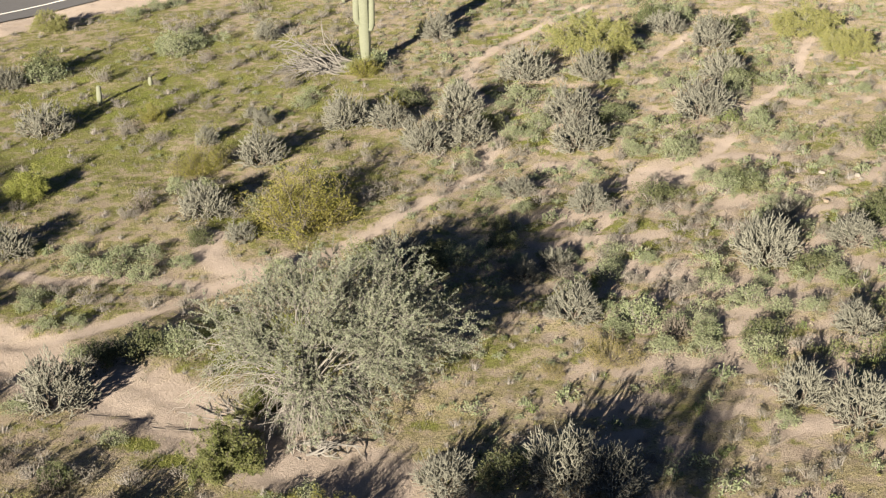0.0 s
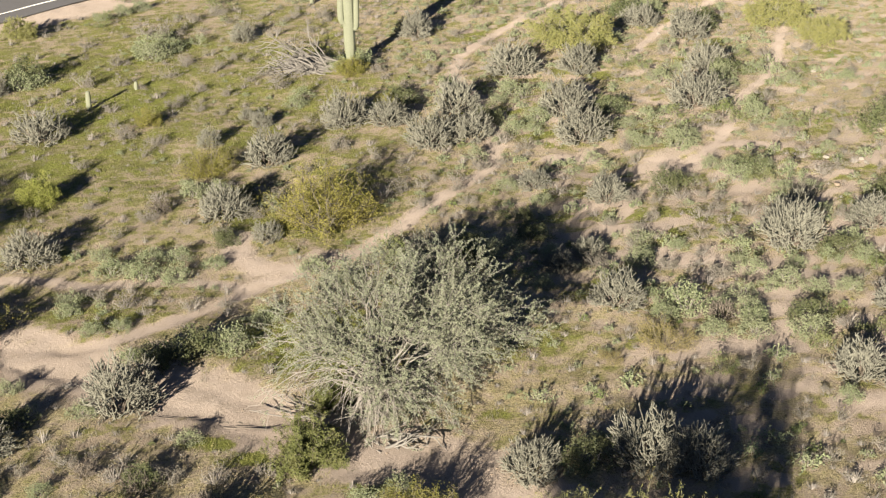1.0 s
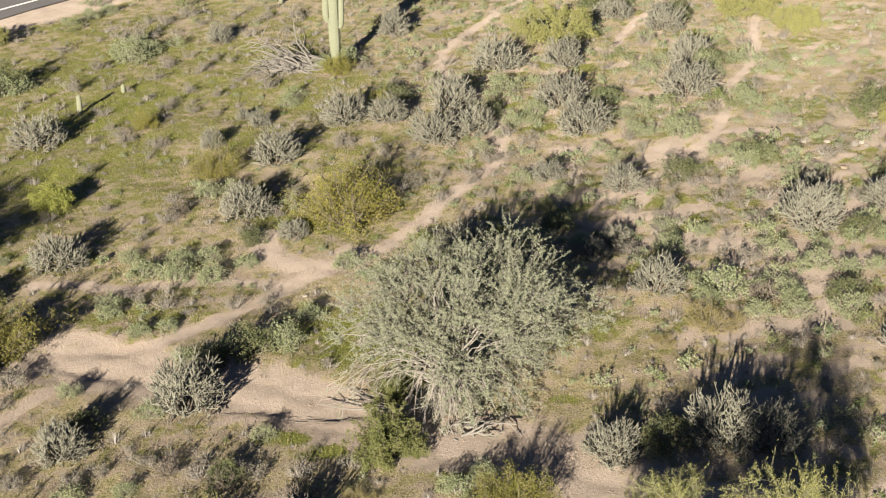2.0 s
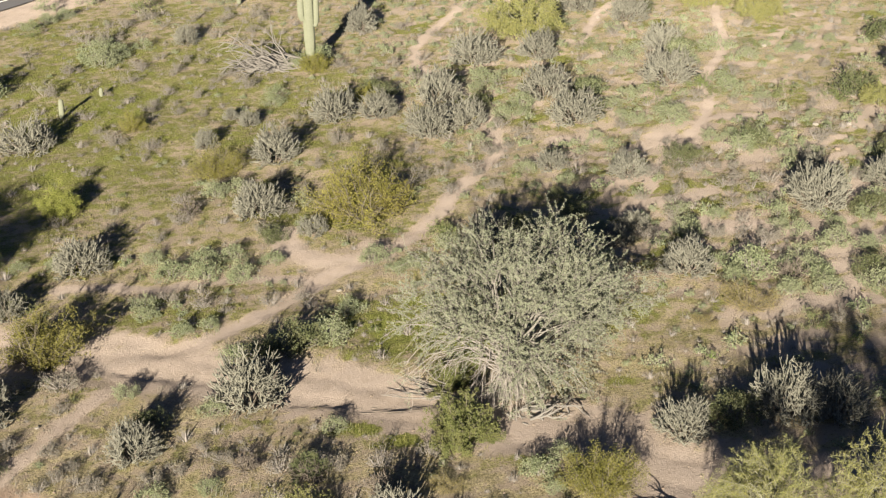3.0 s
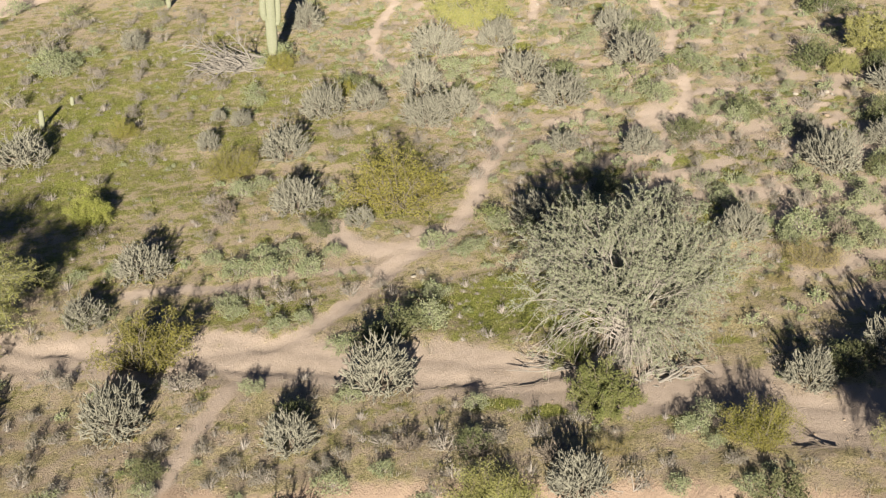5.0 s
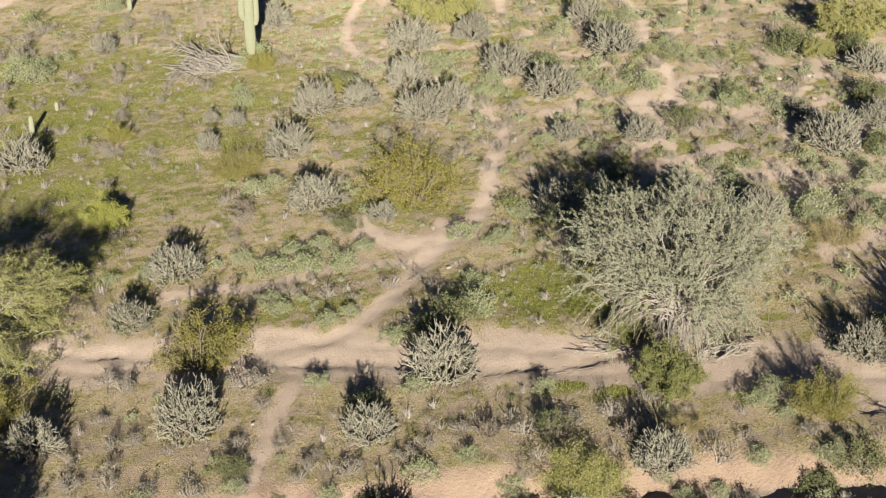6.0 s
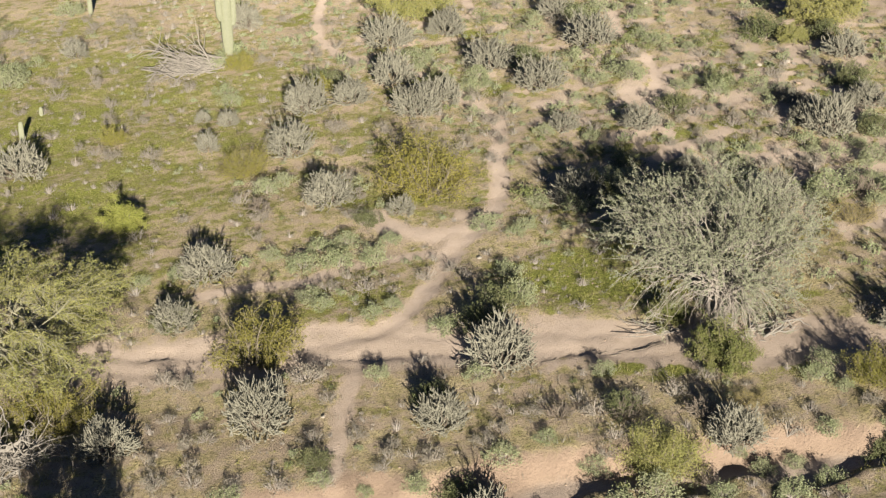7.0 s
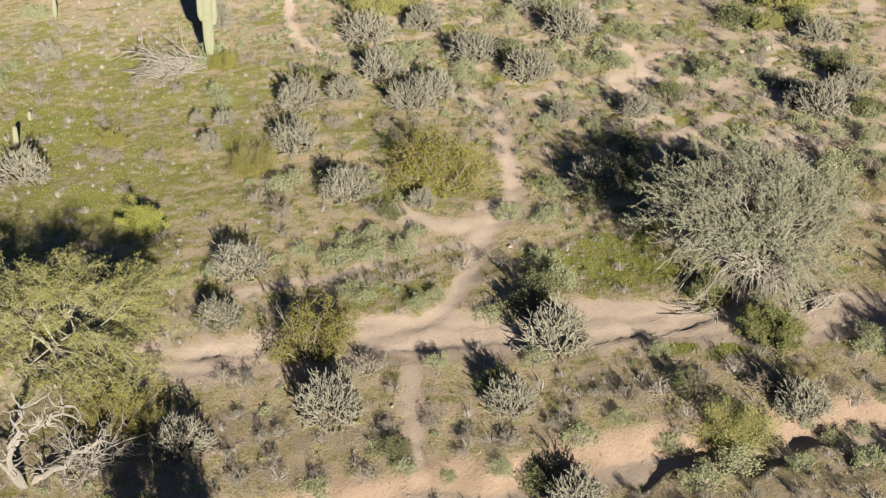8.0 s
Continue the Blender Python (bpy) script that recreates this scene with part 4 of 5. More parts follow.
def bare_field(x, y):
    bare = np.zeros(np.shape(x))
    lines = [(ROAD, 1.9), (TRAIL_UP, 0.42), (TRAIL_HIGH, 0.32), (TRAIL_ROW, 0.38), (TRAIL_BAND, 0.7), (TRAIL_DOWN, 0.34), (TRAIL_FAR, 0.32), (TRAIL_BEND, 0.3), (TRAIL_FORK, 0.26), (TRAIL_THIN, 0.3)]
    for line, w in lines + [(s, 0.62) for s in SANDY]:
        d, _ = seg_dist(x, y, line)
        d = d + 0.35 * w * rumple(x, y, 0.8, 7.0) + 0.2 * w * rumple(x, y, 0.3, 8.0)
        bare = np.maximum(bare, 1 - ease(0.6 * w, 1.25 * w, d))
    b = bank_depth(x, y)
    bare = np.maximum(bare, ease(0.7, 0.95, b) * (1 - ease(1.9, 2.3, b)) * gully_here(x, y))
    open_soil = ease(0.35, 0.8, rumple(x, y, 1.2, 21.0) + 0.5 * rumple(x, y, 0.5, 22.0)) * ease(2.0, 10.0, x) * (1 - ease(34.0, 38.0, x)) * (1 - ease(72.0, 76.0, y)) * 0.75
    bare = np.maximum(bare, open_soil)
    u, v = 0.89 * x + 0.46 * y, -0.46 * x + 0.89 * y        # pale lanes of bare soil run across the slope between the shrubs
    lanes = ease(0.18, 0.55, rumple(u / 2.6, v, 1.15, 41.0) + 0.3 * rumple(x, y, 0.6, 42.0)) * ease(5.0, 9.0, x) * (1 - ease(24.0, 32.0, y)) * ease(-4.0, 1.0, y)
    bare = np.maximum(bare, 0.9 * lanes)
    d, side = seg_dist(x, y, SHOULDER)
    return np.maximum(bare, ease(-0.2, 0.4, -d * side + 0.3 * rumple(x, y, 1.0, 9.0)))


def green_field(x, y):
    """Where spring weeds and grass grow: thick on the far left, in patches elsewhere."""
    g = 0.25 - 0.06 * ease(4.0, 15.0, x) + 0.20 * rumple(x, y, 4.0, 11.0) + 0.15 * rumple(x, y, 1.6, 12.0)
    g = g + 0.50 * np.exp(-(((x + 12) / 13) ** 2 + ((y - 46) / 21) ** 2))
    g = g - 0.16 * (1 - ease(2.0, 9.0, y)) + 0.34 * ease(0.25, 0.7, rumple(x, y, 2.3, 31.0)) * ease(3.0, 8.0, x)
    for cx, cy, sx, sy, k in ((-3.2, 8.6, 2.3, 2.6, 0.6), (-2.0, 5.5, 2.0, 1.6, 0.4), (11.5, 17.5, 2.8, 2.2, 0.5), (-6.4, 1.0, 1.3, 0.7, 1.1), (-5.4, -0.2, 1.1, 0.6, 1.1), (-2.2, -2.6, 1.3, 0.6, 0.7), (-5.3, 6.3, 2.4, 2.0, 0.25), (2.0, 1.4, 0.6, 0.4, 0.8), (0.5, 26, 3.0, 2.5, 0.25),
                              (-10.5, 12.2, 2.2, 1.0, 0.3), (4.5, 6.5, 2.5, 2.5, 0.35), (-3.0, 21.0, 4.0, 2.0, 0.25), (-17.5, 29.0, 4.0, 4.0, 0.3), (13.0, 25.0, 5.0, 6.0, 0.1)):
        g = g + k * np.exp(-(((x - cx) / sx) ** 2 + ((y - cy) / sy) ** 2))
    return g


def make_ground():
    xs, ys = axis(-34, 36, 0.23, 2600), axis(-14, 74, 0.23, 2600)
    X, Y = np.meshgrid(xs, ys)
    x, y = X.ravel(), Y.ravel()
    z = height(x, y)
    nx, ny = len(xs), len(ys)
    i = (np.arange(ny - 1)[:, None] * nx + np.arange(nx - 1)[None]).ravel()
    faces = np.stack([i, i + 1, i + nx + 1, i + nx], 1)
    me = bpy.data.meshes.new("ground")
    me.vertices.add(len(x))
    me.vertices.foreach_set("co", np.stack([x, y, z], 1).ravel())
    me.loops.add(faces.size)
    me.loops.foreach_set("vertex_index", faces.ravel())
    me.polygons.add(len(faces))
    me.polygons.foreach_set("loop_start", np.arange(len(faces)) * 4)
    me.polygons.foreach_set("use_smooth", np.ones(len(faces), bool))
    b = bank_depth(x, y)
    clay = ease(-0.12, 0.12, b) * (1 - ease(0.8, 1.5, b)) * ease(0.05, 0.4, gully_here(x, y))
    for name, val in (("bare", bare_field(x, y)), ("green", green_field(x, y)), ("clay", clay), ("debris", 0.06 * (1 - ease(3.0, 13.0, y)))):
        me.attributes.new(name, "FLOAT", "POINT").data.foreach_set("value", val.astype(np.float32))
    me.update()
    me.validate()
    me.materials.append(M_GROUND)
    return tagged(new("ground", me), "pale tan desert soil with trails, weeds and a sandy wash", "ground", kind="structure")


make_ground()


def strip(name, edge, offset, width, lift, material, label, parent=None):
    """A band that runs along a straight edge, offset to its left."""
    (x0, y0), (x1, y1) = edge[0], edge[-1]
    d = Vector((x1 - x0, y1 - y0)).normalized()
    n = Vector((-d.y, d.x))
    bm = bmesh.new()
    rows = []
    for i in range(121):
        s = -60 + i * 2.0
        row = []
        for k in range(7):
            o = offset + width * k / 6
            x, y = x0 + d.x * s + n.x * o, y0 + d.y * s + n.y * o
            mid = on_ground(x0 + d.x * s + n.x * (offset + width / 2), y0 + d.y * s + n.y * (offset + width / 2))
            row.append(bm.verts.new((x, y, max(on_ground(x, y), mid - 0.05) + lift)))
        rows.append(row)
    for a, b in zip(rows[:-1], rows[1:]):
        for k in range(6):
            bm.faces.new((a[k], b[k], b[k + 1], a[k + 1]))
    bm.normal_update()
    if bm.faces[:][0].normal.z < 0:
        bmesh.ops.reverse_faces(bm, faces=bm.faces)
    me = bpy.data.meshes.new(name)
    bm.to_mesh(me)
    bm.free()
    me.materials.append(material)
    ob = new(name, me)
    ob.parent = parent
    return ob


road = tagged(strip("road", ASPHALT, 0.0, 7.0, 0.10, M_ASPHALT, ""), "grey asphalt road with a white edge line", "road", kind="structure")
strip("edge_line", ASPHALT, 2.0, 0.2, 0.13, M_PAINT, "", road)

# ---- the large tree and the palo verdes ----
rng = np.random.default_rng(5)
big = make_mesquite(21, "mesquite_tree", "broad grey-green mesquite with drooping pale twigs, beside the wash", 4.25, 4.75, (-0.85, -2.5))
tx, ty = -0.8, 4.25
big.matrix_basis = pose(tx, ty, on_ground(tx - 0.85, ty - 2.5) + 0.02)
PLANTED.append((tx, ty, 7))

palo_big = make_tree(31, "palo_verde_tree", "large feathery yellow-green palo verde beside the wash", 4.2, 5.7, M_PALO_BARK, M_PALO_LEAF, limbs=11, anchors=400, twigs=5,
                     per=31, leaf_size=0.0162, slim=4.4, low=0.27, droop=0.05, twig_len=1.0, trunk_r=0.07, mid=0.54, half=0.40, clumps=50, group="palo verde trees")
palo_big.matrix_basis = pose(-24.2, 14.7, on_ground(-24.2, 14.7)) @ Matrix.Diagonal((1.2, 1.2, 0.76, 1))
PLANTED.append((-24.4, 14.0, 2))
palo_small = [make_tree(40 + i, "palo_verde_tree", "small yellow-green palo verde with fine twigs on desert soil", 2.0, 2.1, M_PALO_BARK, M_PALO_LEAF, limbs=7, anchors=130, clumps=85,
                        twigs=4, per=36, leaf_size=0.0205, slim=3.2, low=0.06, droop=0.0, twig_len=0.5, trunk_r=0.04, rise=0.72, group="palo verde trees") for i in range(2)]
plant(palo_small, PALO, lambda w: w / 4.2, rng)
plant([make_fan_shrub(33, M_PALO_LEAF, "dense rounded yellow-green palo verde at the gully", "palo_verde_bush", 96, 0.0105, 1.5, 34, 0.92, lean=1.2, ragged=0.14)], [(-9.5, -4.2, 2.9)], lambda w: w / 2.0, rng)
plant([make_fan_shrub(34, M_CREO_DARK, "upright green palo verde bush below the track", "palo_verde_bush", 70, 0.0115, 1.2, 32, 0.95, lean=1.2, ragged=0.2)], [(-1.1, -5.2, 2.4)], lambda w: w / 2.0, rng)
near_palo = copy_thing(palo_big, pose(3.9, -13.5, on_ground(3.9, -13.5), 0, 0, 130) @ Matrix.Diagonal((0.433, 0.433, 1.158, 1)))
tagged(near_palo, "feathery yellow-green palo verde on open soil")
PLANTED.append((3.9, -13.5, 2))
next_palo = copy_thing(palo_big, pose(2.0, -10.0, on_ground(2.0, -10.0), 0, 0, 75) @ Matrix.Diagonal((0.383, 0.383, 0.737, 1)))
tagged(next_palo, "yellow-green palo verde on open soil below the track")
PLANTED.append((1.9, -10.0, 2))
low_palo = copy_thing(palo_small[0], pose(-27.9, -1.2, on_ground(-27.9, -1.2), 0, 0, 40) @ Matrix.Diagonal((0.95 / palo_small[0].scale[0], 0.95 / palo_small[0].scale[1], 1.6 / palo_small[0].scale[2], 1)))
tagged(low_palo, "yellow-green palo verde below the sandy track")

# ---- cacti ----
sx, sy = 0.3, 47.4
sag = make_saguaro("saguaro_cactus", "tall pale green saguaro with upturned arms", 6.8, 0.33,
                   arms=((2.7, radians(190), 2.2, 0.19, 0.14), (2.3, radians(-15), 2.2, 0.17, 0.10), (3.6, radians(80), 1.6, 0.18, 0.3)), lean=(-0.03, -0.02))
sag.matrix_basis = pose(sx, sy, on_ground(sx, sy))
for x, y, tall in ((-1.25, 66.0, 1.4), (-14.2, 42.0, 0.95), (-11.9, 45.6, 0.4)):
    s = make_saguaro("young_saguaro", "young unbranched saguaro column on desert soil", tall, 0.10 + 0.05 * tall, ribs=11)
    s.matrix_basis = pose(x, y, on_ground(x, y))

chollas = [make_cholla(60 + i, "grey-tan spiny cholla, round and much branched", M_CHOLLA, 285 + 12 * i, (1.22, 1.42, 1.15, 1.32, 1.5)[i]) for i in range(5)]
plant(chollas, CHOLLA_A + CHOLLA_B, lambda w: w / 1.92, rng)
dry = [make_cholla(70, "brown half-dead cholla with bare branches", M_DRYCHOLLA, 90, 0.9)]
plant(dry, DRYCHOLLA, lambda w: w / 2.3, rng)

# ---- shrubs ----
creo = [make_fan_shrub(80 + i, M_CREO_LEAF, "olive-yellow creosote bush with thin fanned stems") for i in range(3)]
plant(creo, [c for c in CREOSOTE if c[2] < 2.4], lambda w: w / 2.0, rng)
wide = [make_fan_shrub(87 + i, M_CREO_LEAF, "wide airy olive creosote bush with many thin stems", stems=130, leaf_size=0.0095, tight=1.5, per=24, tall=0.42, lean=1.4, ragged=0.18, bare=0.15) for i in range(2)]
plant(wide, [c for c in CREOSOTE if c[2] >= 2.4 and c[1] > 12], lambda w: w / 2.0, rng)
plant([make_fan_shrub(89 + i, M_CREO_DARK, "tall dense olive creosote bush beside the sandy track", stems=52, leaf_size=0.0115, tight=0.95, per=34, tall=1.15, lean=1.3, ragged=0.26, bare=0.28) for i in range(2)], [c for c in CREOSOTE if c[2] >= 2.4 and c[1] < 12], lambda w: w / 2.0, rng)
plant([make_fan_shrub(84, M_OLIVE_LEAF, "dense yellow-green shrub at the edge of the wash", "desert_shrub", 66, 0.0145, 0.75, 40, 0.72, lean=1.45, ragged=0.2)], OLIVE, lambda w: w / 2.0, rng)
plant([make_fan_shrub(85, M_YELLOW, "low yellow weed patch, half dry", "yellow_weed", 44, 0.010, 1.4, 20, 0.3, "yellow weeds")], YELLOWWEED, lambda w: w / 2.0, rng)
plant([make_fan_shrub(86, M_BRIGHT_LEAF, "bright green leafy shrub on a soil mound", "desert_shrub", 50, 0.016, 1.2, 46, 0.8)], BRIGHT, lambda w: w / 2.0, rng)
mounds = [make_mound(90 + i, M_MOUND_LEAF, "low grey-green bursage mound") for i in range(4)]
plant(mounds, GREEN_A + GREEN_B + GREEN_C + SHADED, lambda w: w / 2.25, rng)
# dark-leaved shrubs; three of them stand in for patches of shade
plant([make_mound(97 + i, M_DARK_LEAF, "dark green leafy shrub among cacti", "leafy_shrub", 80, 32, 0.034) for i in range(2)], DARKGREEN_AND_SHADE, lambda w: w / 2.0, rng)
greys = [make_twiggy(100 + i, "small dry grey-brown bursage clump", (0.4, 0.9, 1.4)[i % 3]) for i in range(4)]
plant(greys, GREY_A + GREY_B, lambda w: w / 2.0, rng)


def scatter(n, x0, x1, y0, y1, small, large, seed, keep=0.9, close=0.42):
    """Random places clear of the trails and of what stands already."""
    r = np.random.default_rng(seed)
    x, y, w = r.uniform(x0, x1, n * 6), r.uniform(y0, y1, n * 6), small + (large - small) * r.uniform(0, 1, n * 6) ** 1.5
    b = bank_depth(x, y)
    ok = (bare_field(x, y) < 0.25 + 0.3 * r.random(n * 6)) & (r.random(n * 6) < keep) & ((b < -0.3) | (b > 2.2))
    there, out = np.array(PLANTED), []
    for q in zip(x[ok], y[ok], w[ok]):
        if len(out) == n:
            break
        if ((there[:, 0] - q[0]) ** 2 + (there[:, 1] - q[1]) ** 2 < (close * (there[:, 2] + q[2])) ** 2).any():
            continue
        out.append(q)
        there = np.vstack([there, q])
    PLANTED.extend(out)
    return out


def tuft(seed, leafy, twigs, leaf_size, flat=0.9):
    """One small uneven tuft of thin twigs and leaves, 2 units across: its corners, three to a piece, and which pieces are leaves."""
    r = np.random.default_rng(seed)
    s = Shape()
    a, t = r.uniform(0, 2 * math.pi, twigs), np.arccos(r.uniform(0.08, 1.0, twigs))
    ln = r.uniform(0.55, 1.05, twigs) * (1 + 0.25 * np.sin(2 * a + seed))
    tip = np.stack([ln * np.sin(t) * np.cos(a), ln * np.sin(t) * np.sin(a), flat * ln * np.cos(t)], 1)
    foot = np.stack([0.15 * np.cos(a), 0.15 * np.sin(a), np.full(twigs, -0.05)], 1)
    s.blades(foot, tip, r.uniform(0.02, 0.045, twigs))
    k = r.integers(twigs, size=leafy)
    s.leaves(tip[k] * r.uniform(0.45, 1.0, leafy)[:, None] + r.normal(size=(leafy, 3)) * 0.12, leaf_size, r, 1.6)
    return np.concatenate(s.v).reshape(-1, 3, 3), np.arange(twigs + leafy) >= twigs


def sow(name, label, tufts, places, leaf, seed):
    """Many small tufts as one piece of stuff."""
    r = np.random.default_rng(seed)
    at = np.array(places)
    z = height(at[:, 0], at[:, 1])
    corners, kinds = [], []
    for (x, y, w), h in zip(at, z):
        v, k = tufts[r.integers(len(tufts))]
        c, s = math.cos(turn := r.uniform(0, 6.28)), math.sin(turn)
        corners.append((v @ np.array([[c, s, 0], [-s, c, 0], [0, 0, r.uniform(0.8, 1.2)]])) * (w / 2.0) + (x, y, h))
        kinds.append(k)
    v, k = np.concatenate(corners), np.concatenate(kinds)
    me = bpy.data.meshes.new(name)
    me.vertices.add(len(v) * 3)
    me.vertices.foreach_set("co", v.ravel())
    me.loops.add(len(v) * 3)
    me.loops.foreach_set("vertex_index", np.arange(len(v) * 3))
    me.polygons.add(len(v))
    me.polygons.foreach_set("loop_start", np.arange(len(v)) * 3)
    me.materials.append(M_TWIG)
    me.materials.append(leaf)
    me.polygons.foreach_set("material_index", k.astype(np.int32))
    me.update()
    me.validate()
    tagged(new(name, me), label, "shrubs", kind="stuff")


tiny_mounds = [make_mound(140 + i, M_MOUND_LEAF if i < 2 else M_HERB_LEAF, "small grey-green bursage tuft on soil" if i < 2 else "small green leafy herb on soil", "bursage_tuft" if i < 2 else "green_herb", clumps=26, per=30, leaf_size=0.038, group="small green tufts") for i in range(4)]
tiny_greys = [make_twiggy(150 + i, "small dry grey bursage tuft on soil", (0.6, 1.2, 1.8, 0.9)[i], "dry_weed", 16, "dry weed tufts") for i in range(4)]
plant(tiny_mounds, GREEN2_A + GREEN2_B, lambda w: w / 2.1, rng)
plant(tiny_greys, GREY2_A + GREY2_B + GREY2_C + GREY2_D, lambda w: w / 2.1, rng)
sage = [tuft(180 + i, 170, 26, 0.07, 0.7) for i in range(6)]
dry_tuft = [tuft(190 + i, (30, 60, 95)[i % 3], 50, 0.05, 0.8) for i in range(6)]
tiny_dry = [tuft(200 + i, 16, 26, 0.09, 0.8) for i in range(6)]
tiny_green = [tuft(210 + i, 36, 10, 0.12, 0.7) for i in range(6)]
sow("sage_tufts", "many small grey-green bursage tufts on the slope", sage, scatter(760, 3, 36, -8, 68, 0.45, 1.25, 8, 0.95, 0.36) + scatter(110, -32, 4, -9, 16, 0.35, 0.8, 10) + scatter(90, -32, 4, 16, 68, 0.4, 0.9, 12), M_MOUND_LEAF, 1)
sow("herb_tufts", "many small green leafy herbs on the slope", sage, scatter(240, 2, 36, -8, 68, 0.3, 0.8, 13, 0.95, 0.36) + scatter(60, -32, 4, -9, 40, 0.3, 0.7, 14), M_HERB_LEAF, 2)
sow("dry_weed_tufts", "many small grey-brown dry weed tufts on the soil", dry_tuft, scatter(650, 2, 36, -10, 72, 0.4, 1.1, 7, 0.95, 0.36) + scatter(420, -33, 6, 17, 72, 0.45, 1.3, 11) + scatter(430, -33, 14, -12, 17, 0.35, 1.1, 9, 0.95, 0.38), M_DRY_LEAF, 3)
sow("small_weeds", "countless small weeds between the shrubs", tiny_dry, scatter(2500, -34, 36, -12, 72, 0.16, 0.42, 15, 0.9, 0.34), M_DRY_LEAF, 4)
sow("small_herbs", "countless small green weeds between the shrubs", tiny_green, scatter(900, -34, 36, -12, 72, 0.16, 0.36, 16, 0.9, 0.36), M_GRASS, 5)

# ---- dead wood ----
heap = make_deadwood(110, "deadwood_heap", "heap of bleached fallen branches beside the saguaro", 66, 3.0, 0.05, 0.35, (math.pi * 0.97, 0.45))
heap.matrix_basis = pose(-1.2, 47.2, on_ground(-1.2, 47.2)) @ Matrix.Diagonal((1.15, 1.15, 1.3, 1))


def make_dead_tree():
    """Two thick forked limbs that rise from one stump, with thinner bleached branches."""
    r = np.random.default_rng(111)
    top = thing("dead_tree", "bleached dead tree with thick forked limbs on soil", "dead tree")
    e, n = np.array([0.87, -0.49, 0.0]), np.array([0.49, 0.87, 0.0])
    up = np.array([0, 0, 1.0])
    s = Shape()
    limbs = (([0, 0, -0.15], [-0.25, 0.2, 0.5], [-0.35, 0.4, 1.1], [-0.05, 0.5, 1.7], [0.05, 0.6, 2.3]),
             ([0, 0, -0.1], [0.5, 0.1, 0.25], [1.1, 0.2, 0.55], [1.6, 0.5, 0.75], [2.3, 0.6, 1.05]),
             ([-0.35, 0.4, 1.1], [0.1, 0.6, 1.35], [0.5, 0.9, 1.5], [0.9, 1.0, 1.8], [1.2, 1.2, 2.0]),
             ([0, 0, -0.1], [-0.6, 0.3, 0.6], [-1.1, 0.4, 0.9], [-1.6, 0.6, 1.5], [-1.9, 0.8, 1.7]))
    for k, limb in enumerate(limbs):
        pts = [e * a + n * b + up * c for a, b, c in limb]
        fine = [pts[int(q)] + (pts[min(int(q) + 1, 4)] - pts[int(q)]) * (q % 1) + r.normal(size=3) * 0.085 for q in np.linspace(0, 4, 11)]
        s.tube(fine, np.linspace(0.12 if k < 2 else 0.07, 0.03, 11), 8)
        for _ in range(22):
            p = fine[r.integers(3, 11)]
            q, d = bent(p, unit(r.normal(size=3) + np.array([0.4, -0.1, 0.2])), r.uniform(0.4, 1.3), r, 0.5, -0.03, 8)
            s.tube([np.array([w[0], w[1], max(w[2], 0.03)]) for w in q], np.linspace(0.034, 0.007, 8), 5)
    part("trunk", s, M_DEAD, top)
    return top


fallen = make_dead_tree()
fallen.matrix_basis = pose(-28.1, 8.5, on_ground(-28.1, 8.5)) @ Matrix.Diagonal((1.15, 1.15, 1.05, 1))
brush = make_deadwood(113, "brush_heap", "tangle of thin grey dead twigs under the palo verde", 80, 2.0, 0.026, 0.9, (0.0, 3.1))
brush.matrix_basis = pose(-25.8, 8.2, on_ground(-25.8, 8.2))
roots = make_deadwood(112, "exposed_roots", "pale exposed roots and fallen boughs at the tree's foot", 12, 1.9, 0.045, 0.25, (-0.7, 0.7))
roots.matrix_basis = pose(-1.6, 0.3, on_ground(-1.6, 0.3))
roots2 = make_deadwood(114, "fallen_boughs", "thin pale fallen boughs at the wash edge", 8, 2.2, 0.03, 0.12, (math.pi * 0.9, 0.35))
roots2.matrix_basis = pose(-3.4, 2.6, on_ground(-3.4, 2.6))


def make_edge_root(seed, a, b, reach):
    """A thin crooked root laid bare along the cut edge of the track."""
    r = np.random.default_rng(seed)
    line = np.array(TRACK_EDGE)
    run = np.concatenate([[0], np.cumsum(np.hypot(*np.diff(line, axis=0).T))])
    top = thing("exposed_root", "dark crooked root laid bare along the track edge", "root", "roots along the track")
    s = Shape()
    for k in range(3):
        q = np.linspace(a + r.uniform(0, 0.4 * (b - a)) * (k > 0), b - r.uniform(0, 0.4 * (b - a)) * (k > 0), 14)
        x, y = np.interp(q, run, line[:, 0]), np.interp(q, run, line[:, 1])
        drift = np.cumsum(r.normal(size=14) * 0.05) + 0.12 * k - 0.05
        x, y = x + 0.5 * drift, y + 0.8 * drift
        z = height(x, y) + r.uniform(-0.03, 0.012, 14)
        r0 = reach * r.uniform(0.5, 1.0)
        s.tube(np.stack([x, y, z], 1), np.linspace(r0, r0 * 0.4, 14), 5)
    part("root_mass", s, M_DRYCHOLLA, top)
    return top


for seed, a, b, thick in ((170, 2.0, 5.4, 0.022), (171, 7.0, 9.0, 0.018), (172, 14.5, 16.4, 0.018), (173, 19.5, 22.4, 0.022), (174, 23.4, 26.3, 0.026)):
    make_edge_root(seed, a, b, thick)

# added dark branch: stands in for a thin shadow seen across the track
mark_branch = make_deadwood(115, "shadow_mark_branch", "dark crooked branch standing in for a thin shadow on the dirt track", 2, 1.2, 0.026, 0.05, (2.7, 0.25), M_CHOLLA_OLD, "dead branch")
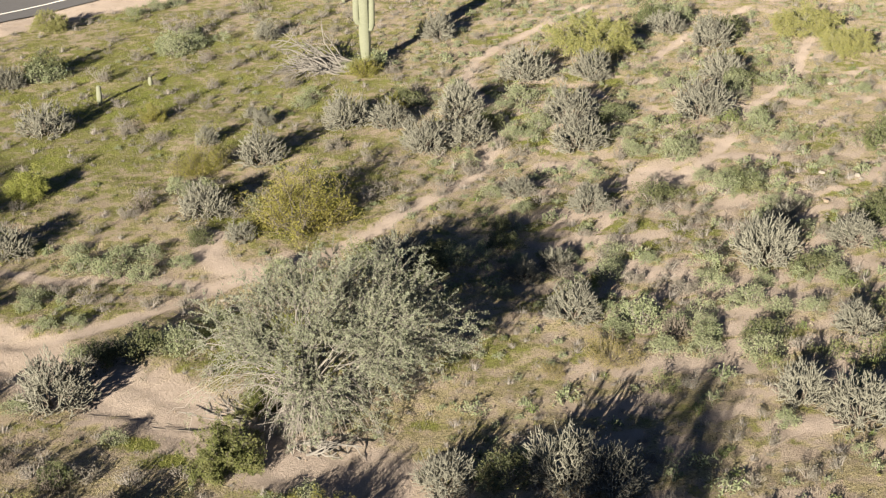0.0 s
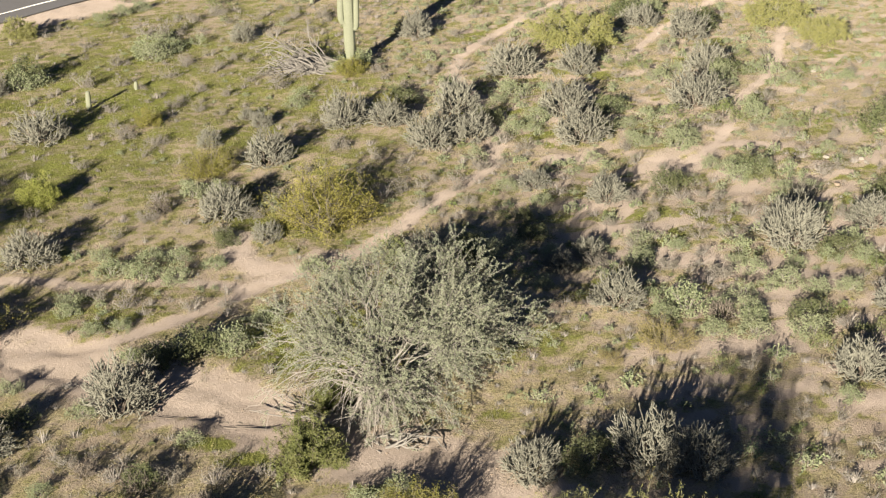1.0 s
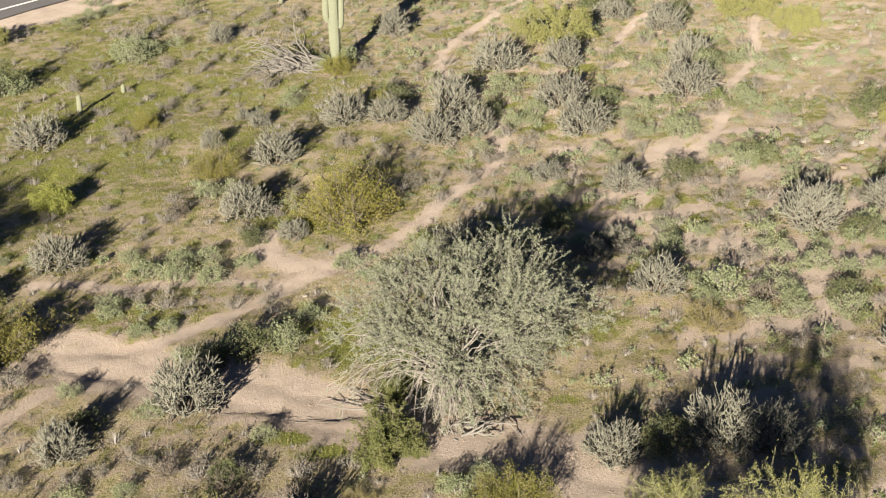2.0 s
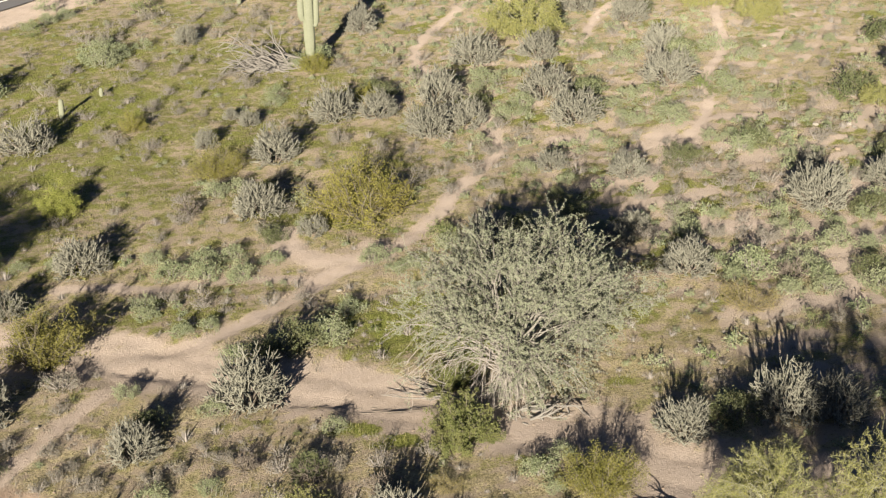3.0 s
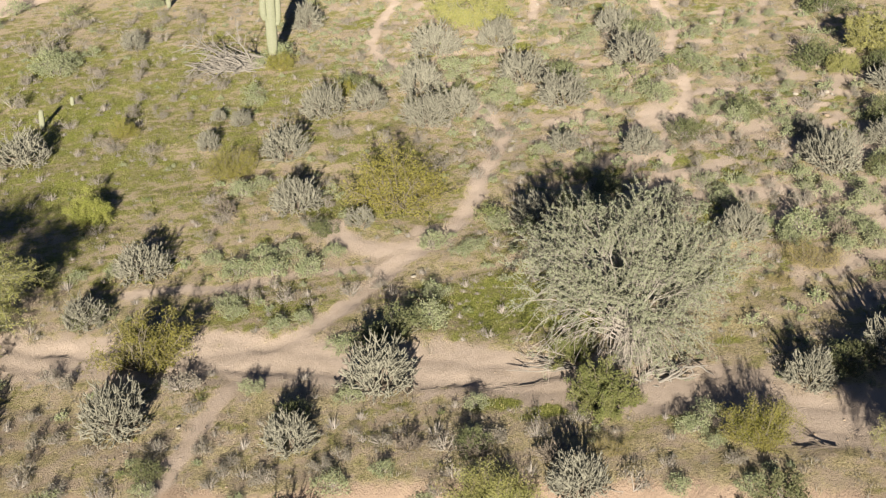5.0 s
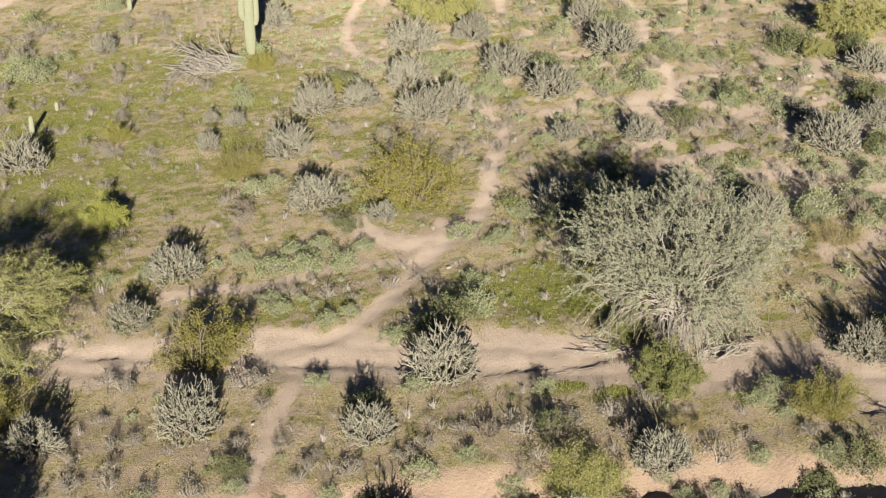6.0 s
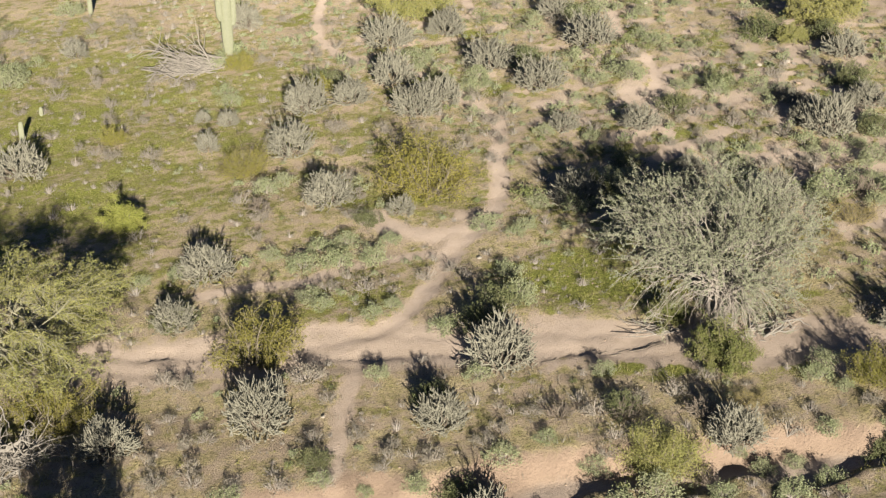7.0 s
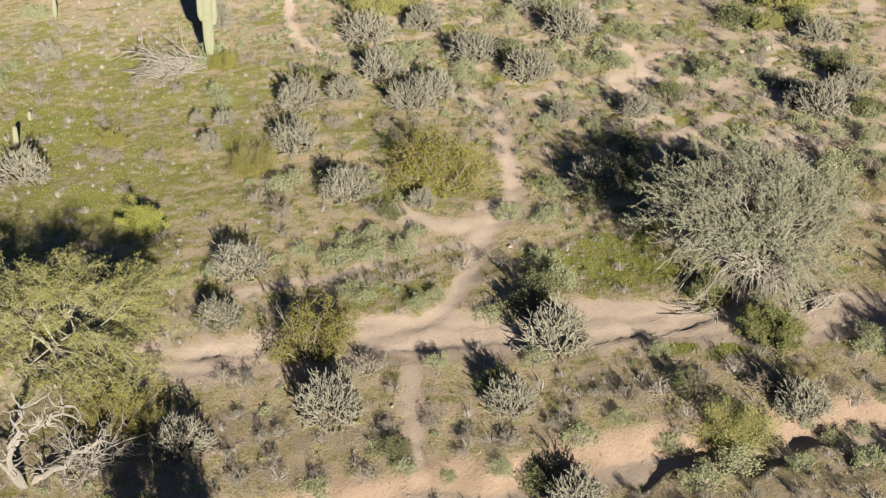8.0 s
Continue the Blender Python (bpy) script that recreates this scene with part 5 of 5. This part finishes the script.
mark_branch.matrix_basis = pose(SHADOW_MARK_AT[0][0], SHADOW_MARK_AT[0][1], on_ground(SHADOW_MARK_AT[0][0], SHADOW_MARK_AT[0][1]))


# ---- stones, grass ----
def make_rock(seed, material, label):
    bm = bmesh.new()
    bmesh.ops.create_icosphere(bm, subdivisions=2, radius=0.5)
    r = np.random.default_rng(seed)
    o = Vector(r.uniform(-5, 5, 3))
    for v in bm.verts:
        v.co *= 0.8 + 0.55 * noise.noise(v.co * 1.6 + o)
        v.co.z *= 0.62
    me = bpy.data.meshes.new("rock")
    bm.to_mesh(me)
    bm.free()
    me.materials.append(material)
    return tagged(new("rock", me), label, "rock", "loose rocks")


for i, (x, y, s) in enumerate(((26.0, 38.7, 0.42), (25.2, 39.6, 0.3), (19.3, 51.0, 0.34), (20.7, 24.4, 0.3), (22.1, 23.8, 0.34), (22.2, 23.4, 0.2), (20.9, 23.6, 0.2), (21.9, 25.3, 0.24), (-5.1, 12.6, 0.22), (-16.6, 4.6, 0.16), (19.9, 20.6, 0.3))):
    rk = make_rock(120 + i, M_ROCK if i != 10 else M_STONE, "pale angular rock half sunk in soil" if i != 10 else "dark rock on bare soil")
    rk.matrix_basis = pose(x, y, on_ground(x, y) + 0.04, 0, 0, i * 47) @ Matrix.Diagonal((s, s, s, 1))


def stuff(name, shape, material, label, category):
    return tagged(new(name, shape.mesh(name, material, False)), label, category, kind="stuff")


def turf(n, seed, want, tall, blades, spread, material, name, label):
    r = np.random.default_rng(seed)
    x, y = r.uniform(-34, 36, n), -14 + 88 * r.uniform(0, 1, n) ** 1.25
    ok = r.uniform(size=n) < want(x, y)
    x, y = x[ok], y[ok]
    x, y = np.repeat(x, blades), np.repeat(y, blades)
    x, y = x + r.normal(size=len(x)) * spread, y + r.normal(size=len(x)) * spread
    z = height(x, y)
    p = np.stack([x, y, z - 0.02], 1)
    h = tall * r.uniform(0.5, 1.3, len(x))
    tip = p + np.stack([r.normal(size=len(x)) * 0.5 * h, r.normal(size=len(x)) * 0.5 * h, h], 1)
    s = Shape()
    s.blades(p, tip, r.uniform(0.008, 0.018, len(x)))
    stuff(name, s, material, label, "grass")


turf(26000, 130, lambda x, y: np.clip(green_field(x, y) * 1.6 - 0.25, 0, 1) * (1 - bare_field(x, y)), 0.10, 11, 0.13, M_GRASS, "grass", "short green spring grass and weeds in patches")
turf(15000, 131, lambda x, y: np.clip(0.5 + 0.6 * rumple(x, y, 2.2, 14.0), 0, 1) * (1 - bare_field(x, y)) * (bank_depth(x, y) < 0), 0.08, 9, 0.14, M_STRAW, "dry_grass", "dry straw-coloured grass on the soil")
turf(9000, 133, lambda x, y: np.clip(0.45 + 0.7 * rumple(x, y, 1.5, 15.0), 0, 1) * (1 - bare_field(x, y)), 0.16, 9, 0.10, M_DRY_LEAF, "dry_tufts", "low grey-brown dead weed tufts on the soil")
r = np.random.default_rng(132)
peb = Shape()
for x, y in zip(r.uniform(-32, 34, 1500), -12 + 60 * r.uniform(0, 1, 1500) ** 1.4):
    z, s = on_ground(x, y), r.uniform(0.015, 0.05)
    peb.tube([(x, y, z - s * 0.3), (x, y, z + s * 0.3), (x, y, z + s * 0.7)], [s * 1.0, s * r.uniform(0.8, 1.1), s * 0.4], 5)
stuff("pebbles", peb, M_STONE, "scattered brown pebbles on the soil", "pebbles")
